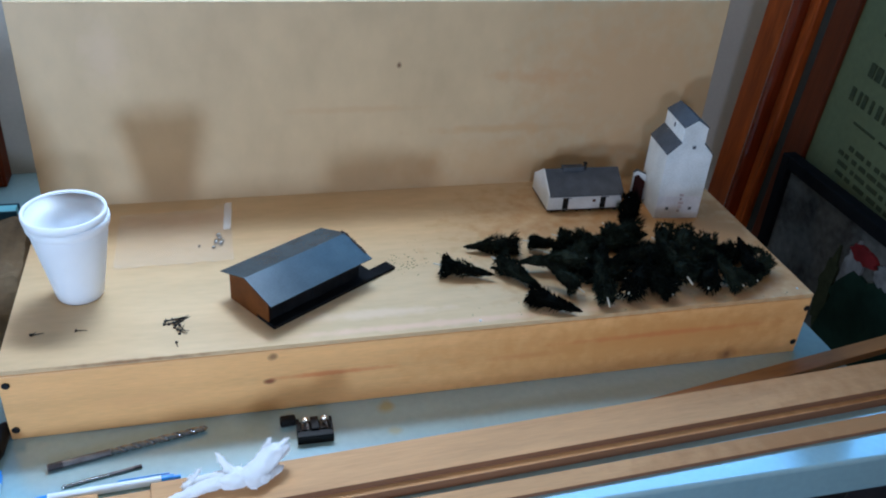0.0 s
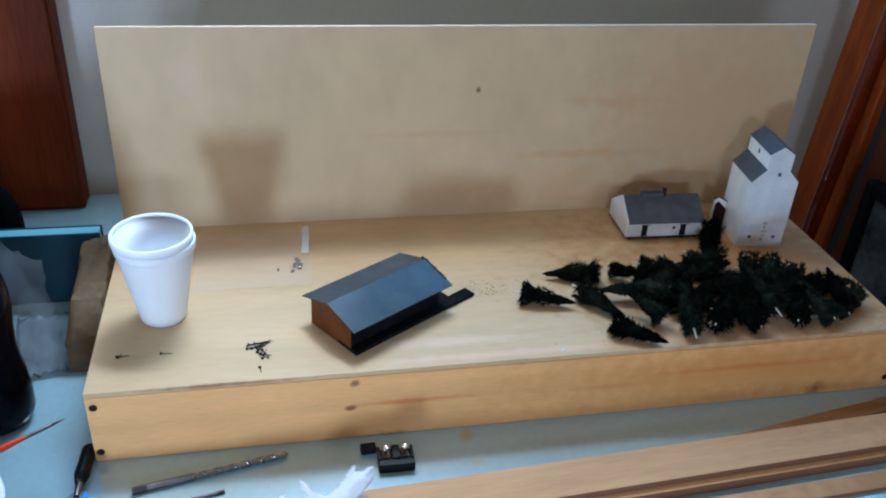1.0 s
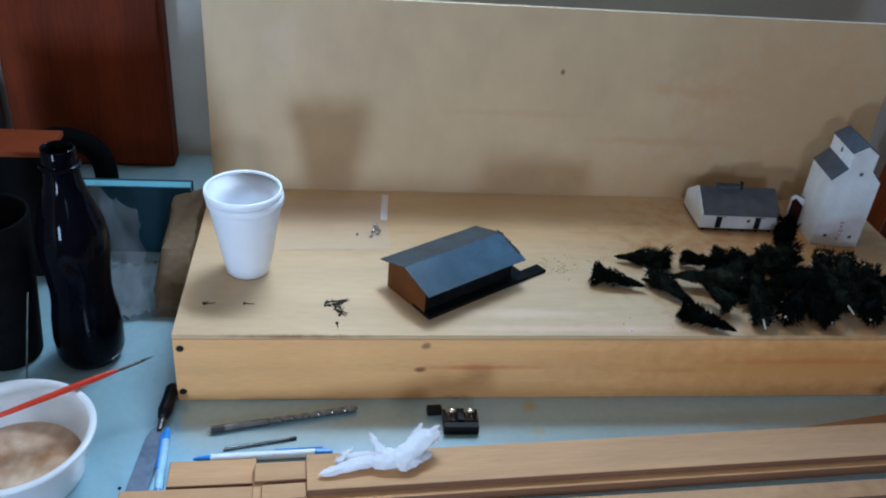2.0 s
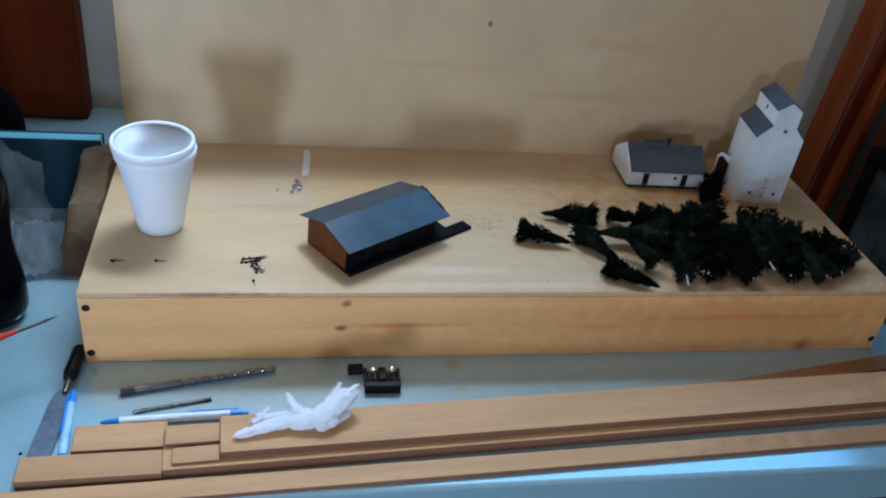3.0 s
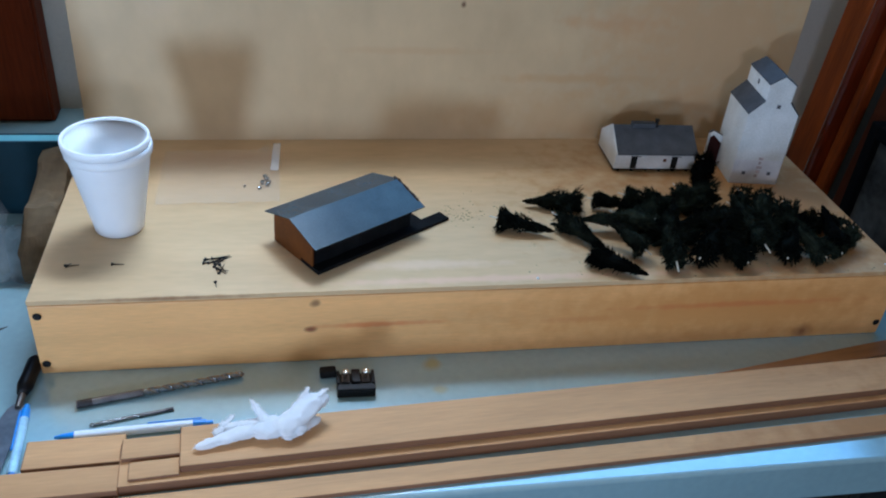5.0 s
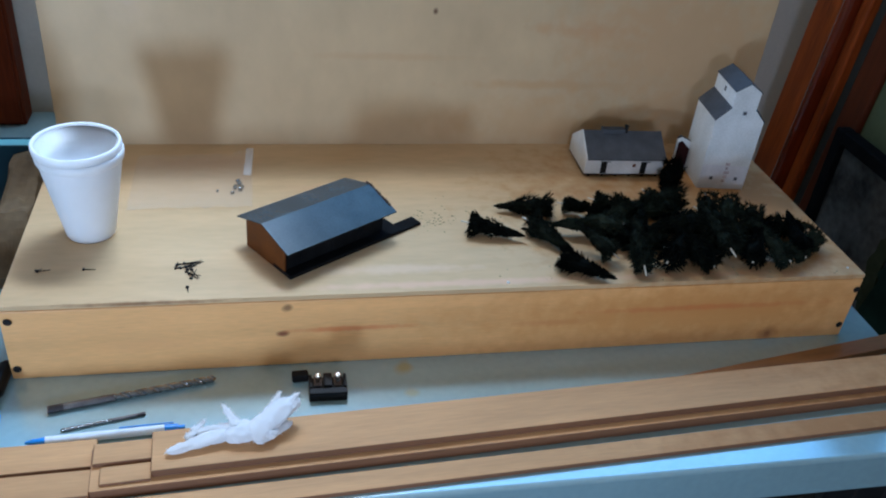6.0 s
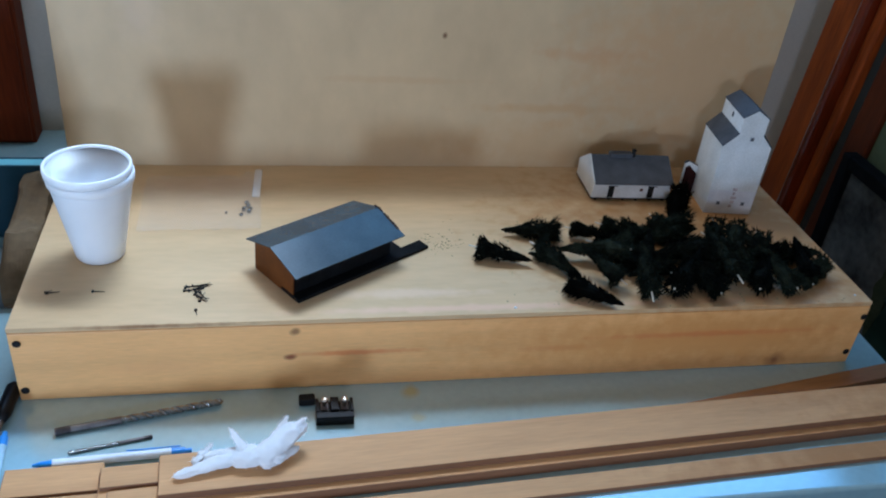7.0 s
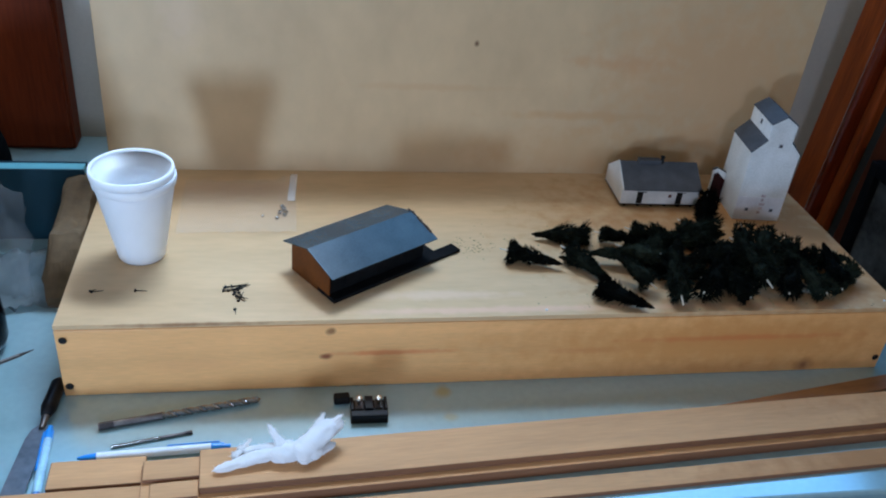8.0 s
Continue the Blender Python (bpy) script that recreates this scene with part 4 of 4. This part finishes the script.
def crumpled_sheet(name, x, y, z, yaw, w, d, amp, material, label, category, seed, lift=0.0):
    bm = bmesh.new()
    n = 12
    g = [[bm.verts.new(((i / n - 0.5) * w, (j / n - 0.5) * d, abs(amp * noise.noise((i * 0.45 + seed, j * 0.45, seed * 1.7))) + lift * (j / n) ** 2 + 0.0006)) for j in range(n + 1)] for i in range(n + 1)]
    for i in range(n):
        for j in range(n):
            bm.faces.new((g[i][j], g[i + 1][j], g[i + 1][j + 1], g[i][j + 1]))
    bmesh.ops.solidify(bm, geom=bm.faces[:], thickness=0.0004)
    return solo(name, bm, material, pose(x, y, z, 0, 0, yaw), label, category, smooth=True)


CLOUDY = mat("cloudy_plastic", (0.34, 0.39, 0.40), 0.3, size=30, fine=150, spread=0.12, bump=0.3, alpha=0.6)
crumpled_sheet("plastic_wrap", -0.083, 0.205, 0.0, 12, 0.066, 0.125, 0.016, CLOUDY, "rumpled cloudy plastic wrap lying beside the bottle", "plastic wrap", 3.1)

FILMGREY = mat("cloudy_film", (0.50, 0.54, 0.57), 0.3, size=25, fine=120, spread=0.1, bump=0.3, alpha=0.20)
film_m = thing("plastic_bag", pose(-0.140, 0.165, 0), "clear crumpled plastic bag behind the bottle", "bag")
bm = bmesh.new()
n = 14
g = [[bm.verts.new((0.070 * i / n + 0.012 * noise.noise((i * 0.4, j * 0.4, 3.0)), 0.050 * j / n + 0.016 * noise.noise((i * 0.3, j * 0.5, 7.0)), max(0.0, 0.150 * (j / n) * (1 - 0.5 * abs(i / n - 0.35)) + 0.008 * noise.noise((i * 0.6, j * 0.6, 1.0))))) for j in range(n + 1)] for i in range(n + 1)]
for i in range(n):
    for j in range(n):
        bm.faces.new((g[i][j], g[i + 1][j], g[i + 1][j + 1], g[i][j + 1]))
part("film", bm, FILMGREY, film_m, smooth=True)

cab = thing("wood_cabinet", pose(-0.330, 0.500, 0), "red-brown veneered wooden cabinet standing on the table", "cabinet")
part("body", box(0.0, 0.238, 0.056, 0.098, 0.0, 0.70, 0.003), REDPANEL, cab)
part("door", box(0.004, 0.234, 0.050, 0.0555, 0.006, 0.694, 0.002), REDPANEL, cab, "plain red-brown veneer door")
cab2 = thing("wood_cabinet", pose(-0.640, 0.500, 0), "dark red-brown wooden cabinet standing on the table", "cabinet")
part("body", box(0.0, 0.285, 0.056, 0.098, 0.0, 0.70, 0.003), BROWNWOOD, cab2)

cord = [(-0.226 - 0.055 * math.cos(math.pi * k / 16), 0.455 + 0.006 * math.sin(k * 0.6), 0.017 + 0.078 * math.sin(math.pi * k / 16) ** 0.8) for k in range(17)]
solo("black_hose", tube(cord, 0.017), FRAMEBLACK, ID, "thick black hose arching in front of the cabinet", "hose", smooth=True)

obox = thing("cardboard_box", pose(-0.335, 0.235, 0), "black box with a flat orange lid", "box")
part("body", box(0.0, 0.160, 0.0, 0.052, 0.0, 0.172, 0.003), FRAMEBLACK, obox, "black box body")
part("lid", box(-0.004, 0.166, -0.006, 0.058, 0.1722, 0.180, 0.002), ORANGE, obox, "orange card lid")
hold = thing("tool_holder", pose(-0.1960, 0.082, 0), "black tool caddy holding a thin wire", "tool caddy")
part("body", lathe([(0, 0), (0.032, 0), (0.034, 0.004), (0.0475, 0.180), (0.0455, 0.182), (0.043, 0.178), (0.030, 0.006), (0, 0.006)], 32), FRAMEBLACK, hold, smooth=True)
part("wire", rod((0.030, -0.046, 0.0), (0.044, -0.030, 0.105), 0.0011, n=8), STEEL, hold, "thin grey wire")

post = thing("black_stand", pose(-0.392, 0.445, 0), "tall narrow black stand in front of the cabinet", "stand")
part("foot", box(-0.045, 0.045, -0.025, 0.040, 0, 0.008, 0.002), FRAMEBLACK, post)
part("column", box(-0.016, 0.016, -0.008, 0.008, 0.0082, 0.640, 0.003), FRAMEBLACK, post)

# ---- frames leaning at the right ----
BIG = Matrix.Translation((0.225, -0.69, 0.63)) @ Matrix.Diagonal((1.118, 1.118, 1.118, 1)) @ Matrix.Translation((-0.225, 0.69, -0.63))
FOOT = 0.144
fr = thing("framed_poster", BIG @ pose(1.02, 0.464, FLOOR_Z, 0, 0, 0) @ pose(0, 0, 0, 4.6, 0, 0), "green poster with dark lettering in a wide red-brown wood frame", "framed poster")
fz = -FLOOR_Z + 0.415


def along(y_from, y_to, x0, x1, z0, z1, bev=0.002):
    """y_from and y_to are measured towards the room from the frame's far edge."""
    return box(x0, x1, -y_to, -y_from, z0, z1, bev)


part("frame_stile", along(0.0, 0.062, -0.012, 0.02, FOOT, fz), REDWOOD, fr, "wide red-brown moulding")
part("frame_bead", along(0.0625, 0.080, -0.022, 0.018, FOOT, fz, 0.006), REDGLOSS, fr)
part("frame_step", along(0.0805, 0.100, -0.006, 0.018, FOOT, fz, 0.003), REDWOOD, fr)
part("mount", along(0.1005, 0.128, 0.006, 0.012, FOOT, fz), MATTGREY, fr, "dull grey mount")
part("inner_moulding", along(0.1285, 0.172, -0.006, 0.012, FOOT, fz, 0.003), BROWNWOOD, fr)
sheet = part("poster", along(0.1725, 0.40, 0.002, 0.006, FOOT, fz, 0), GREENSHEET, fr, "dull green printed sheet")
part("backing", along(0.0, 0.40, 0.0205, 0.026, FOOT, fz), BLACKMATT, fr)
rb = random.Random(11)
for z, bh, wmin, wmax in ((0.105, 0.013, 0.010, 0.028), (0.130, 0.013, 0.008, 0.024), (0.190, 0.006, 0.006, 0.020), (0.203, 0.006, 0.006, 0.020), (0.216, 0.006, 0.006, 0.022), (0.229, 0.006, 0.006, 0.018), (0.262, 0.003, 0.030, 0.060), (0.285, 0.018, 0.004, 0.008), (0.325, 0.018, 0.008, 0.016), (0.378, 0.020, 0.010, 0.022)):
    y = (0.225 if bh < 0.01 else 0.205) + rb.uniform(0, 0.02)
    while y < 0.37:
        w = min(rb.uniform(wmin, wmax), 0.392 - y)
        part("lettering", along(y, y + w, 0.0008, 0.0018, -FLOOR_Z + z, -FLOOR_Z + z + bh, 0), INK, sheet)
        y += w + rb.uniform(0.003, 0.009)

pic = thing("framed_picture", BIG @ pose(0.985, 0.222, FLOOR_Z, 0, 0, 0), "dark landscape picture in a black frame leaning beside the table", "framed picture")
pz = -FLOOR_Z + 0.168
part("frame_stile", along(0.0, 0.016, 0.0, 0.020, FOOT, pz), FRAMEBLACK, pic)
part("frame_rail", along(0.0162, 0.31, 0.0, 0.020, pz - 0.018, pz), FRAMEBLACK, pic)
part("picture", along(0.0162, 0.305, 0.010, 0.016, FOOT, pz - 0.0182, 0), PICGREY, pic, "dark grey print")


def blob(cy, cz, ry, rz, seed, n=48):
    return prism([(-(cy + ry * (1 + 0.40 * noise.noise((math.cos(a) * 2.6, math.sin(a) * 2.6, seed))) * math.cos(a)), cz + rz * (1 + 0.40 * noise.noise((math.sin(a) * 2.6, math.cos(a) * 2.6, seed + 5))) * math.sin(a)) for a in [2 * math.pi * k / n for k in range(n)]], 0.0065 - seed * 0.0005, 0.0095, "x")


PB = -FLOOR_Z
for nm, cy, cz, ry, rz, sd, mt in (("tree_line", 0.150, PB + 0.040, 0.012, 0.052, 1, INK), ("snowfield", 0.182, PB + 0.085, 0.016, 0.040, 2, PICPALE), ("hill", 0.222, PB + 0.002, 0.070, 0.092, 3, PICGREEN), ("roof", 0.196, PB + 0.118, 0.022, 0.011, 4, PICRED), ("cloud", 0.238, PB + 0.112, 0.016, 0.014, 5, PICPALE)):
    part(nm, blob(cy, cz, ry, rz, sd), mt, pic)

# ---- on the deck: plastic sleeve, pellets, spikes, crumbs ----
sl = thing("plastic_sleeve", pose(0.165, 0.228, H), "flat clear plastic sleeve lying on the deck", "plastic sleeve")
bm = bmesh.new()
n = 16
g = [[bm.verts.new(((i / n - 0.5) * 0.135, (j / n - 0.5) * 0.125, 0.0012 + abs(0.006 * noise.noise((i * 0.3, j * 0.3, 6.0))) + (0.006 if i > n - 3 else 0) * (j / n))) for j in range(n + 1)] for i in range(n + 1)]
for i in range(n):
    for j in range(n):
        bm.faces.new((g[i][j], g[i + 1][j], g[i + 1][j + 1], g[i][j + 1]))
part("film", bm, FILMM, sl, smooth=True)
part("seal_strip", box(0.0570, 0.0660, 0.004, 0.062, 0.0085, 0.0093, 0.0003), SEAL, sl, "cloudy folded end of the sleeve", m=pose(0, 0, 0, 5, 0, -4))
for x, y, s in ((0.216, 0.226, 0.0030), (0.218, 0.219, 0.0034), (0.213, 0.211, 0.0036), (0.219, 0.207, 0.0040), (0.210, 0.199, 0.0026), (0.193, 0.204, 0.0020), (0.221, 0.212, 0.0028)):
    s *= 0.85
    solo("metal_pellet", box(-s, s, -s * 0.7, s * 0.7, 0, 1.5 * s, s * 0.35), STEEL, pose(x, y, H, 0, 0, rb.uniform(0, 90)), "small dark grey metal piece on the deck", "metal piece", "small metal pieces", smooth=True)


def spike(x, y, yaw, ln, z=0.0):
    t = thing("track_spike", pose(x, y, H + 0.0007 + z, 0, 0, yaw), "small black track spike lying on the deck", "spike", "loose track spikes")
    part("shaft", rod((0, 0, 0), (ln, 0, 0), 0.00065, 0.0003, n=6), BLACKMATT, t)
    part("head", box(-0.0012, 0.0004, -0.0014, 0.0014, -0.0006, 0.0012), BLACKMATT, t)


for k, (x, y, a, ln) in enumerate(((0.156, 0.053, 8, 0.020), (0.157, 0.056, 18, 0.021), (0.161, 0.053, 22, 0.021), (0.158, 0.060, 2, 0.020), (0.166, 0.053, 38, 0.019), (0.164, 0.061, 6, 0.019), (0.168, 0.050, 48, 0.017), (0.172, 0.047, -62, 0.016), (0.167, 0.046, -48, 0.017), (0.172, 0.035, 74, 0.016), (0.170, 0.041, -20, 0.012), (0.169, 0.020, -80, 0.008), (0.027, 0.0545, 10, 0.011), (0.026, 0.0535, 40, 0.006), (0.069, 0.0555, -4, 0.011))):
    spike(x, y, a, ln, 0.0012 * (k % 3 == 1))

bm = bmesh.new()
rc = random.Random(5)
for cx, cy, sx, sy, cnt in ((0.428, 0.134, 0.012, 0.009, 70), (0.46, 0.13, 0.02, 0.02, 30), (0.56, 0.03, 0.05, 0.012, 24), (0.75, 0.01, 0.09, 0.008, 40), (0.55, 0.16, 0.03, 0.02, 20), (0.505, 0.07, 0.01, 0.006, 4)):
    for _ in range(cnt):
        x, y, s = rc.gauss(cx, sx), rc.gauss(cy, sy), rc.uniform(0.0002, 0.0008)
        if 0.01 < x < 0.9 and 0.004 < y < 0.31:
            box(x - s, x + s, y - s * 0.7, y + s * 0.7, H - 0.0001, H + s, bm=bm)
solo("crumbs", bm, SAWDUST, ID, "scattered green and brown scenery crumbs on the deck", "crumbs", kind="stuff")
for x, y, s in ((0.4925, 0.0095, 0.0016), (0.899, 0.014, 0.0014)):
    solo("white_fleck", lathe([(0, 0), (s, 0), (s * 0.8, s * 0.7), (0, s)], 10), WHITEPAINT, pose(x, y, H), "tiny white foam fleck on the deck", "fleck", smooth=True)

# ---- floor clutter under the table edge ----
def crate(x, y, w, d, h, material, label):
    t = thing("storage_box", pose(x, y, FLOOR_Z), label, "box")
    part("body", box(0, w, 0, d, 0, h, 0.006), material, t)
    part("lid", box(-0.005, w + 0.005, -0.005, d + 0.005, h + 0.0002, h + 0.02, 0.004), material, t)


for x, w, h, mt, label in ((-0.09, 0.285, 0.400, KRAFT, "brown cardboard box under the table"), (0.208, 0.105, 0.405, YELLOW, "yellow plastic tool box under the table"), (0.328, 0.060, 0.400, PAPER, "pale grey box under the table"), (0.422, 0.034, 0.405, YELLOW, "narrow yellow plastic box under the table"), (0.615, 0.140, 0.400, PAPER, "white box under the table"), (0.955, 0.110, 0.390, MATTGREY, "dull grey box under the table")):
    crate(x, 0.06, w, 0.20, h, mt, label)
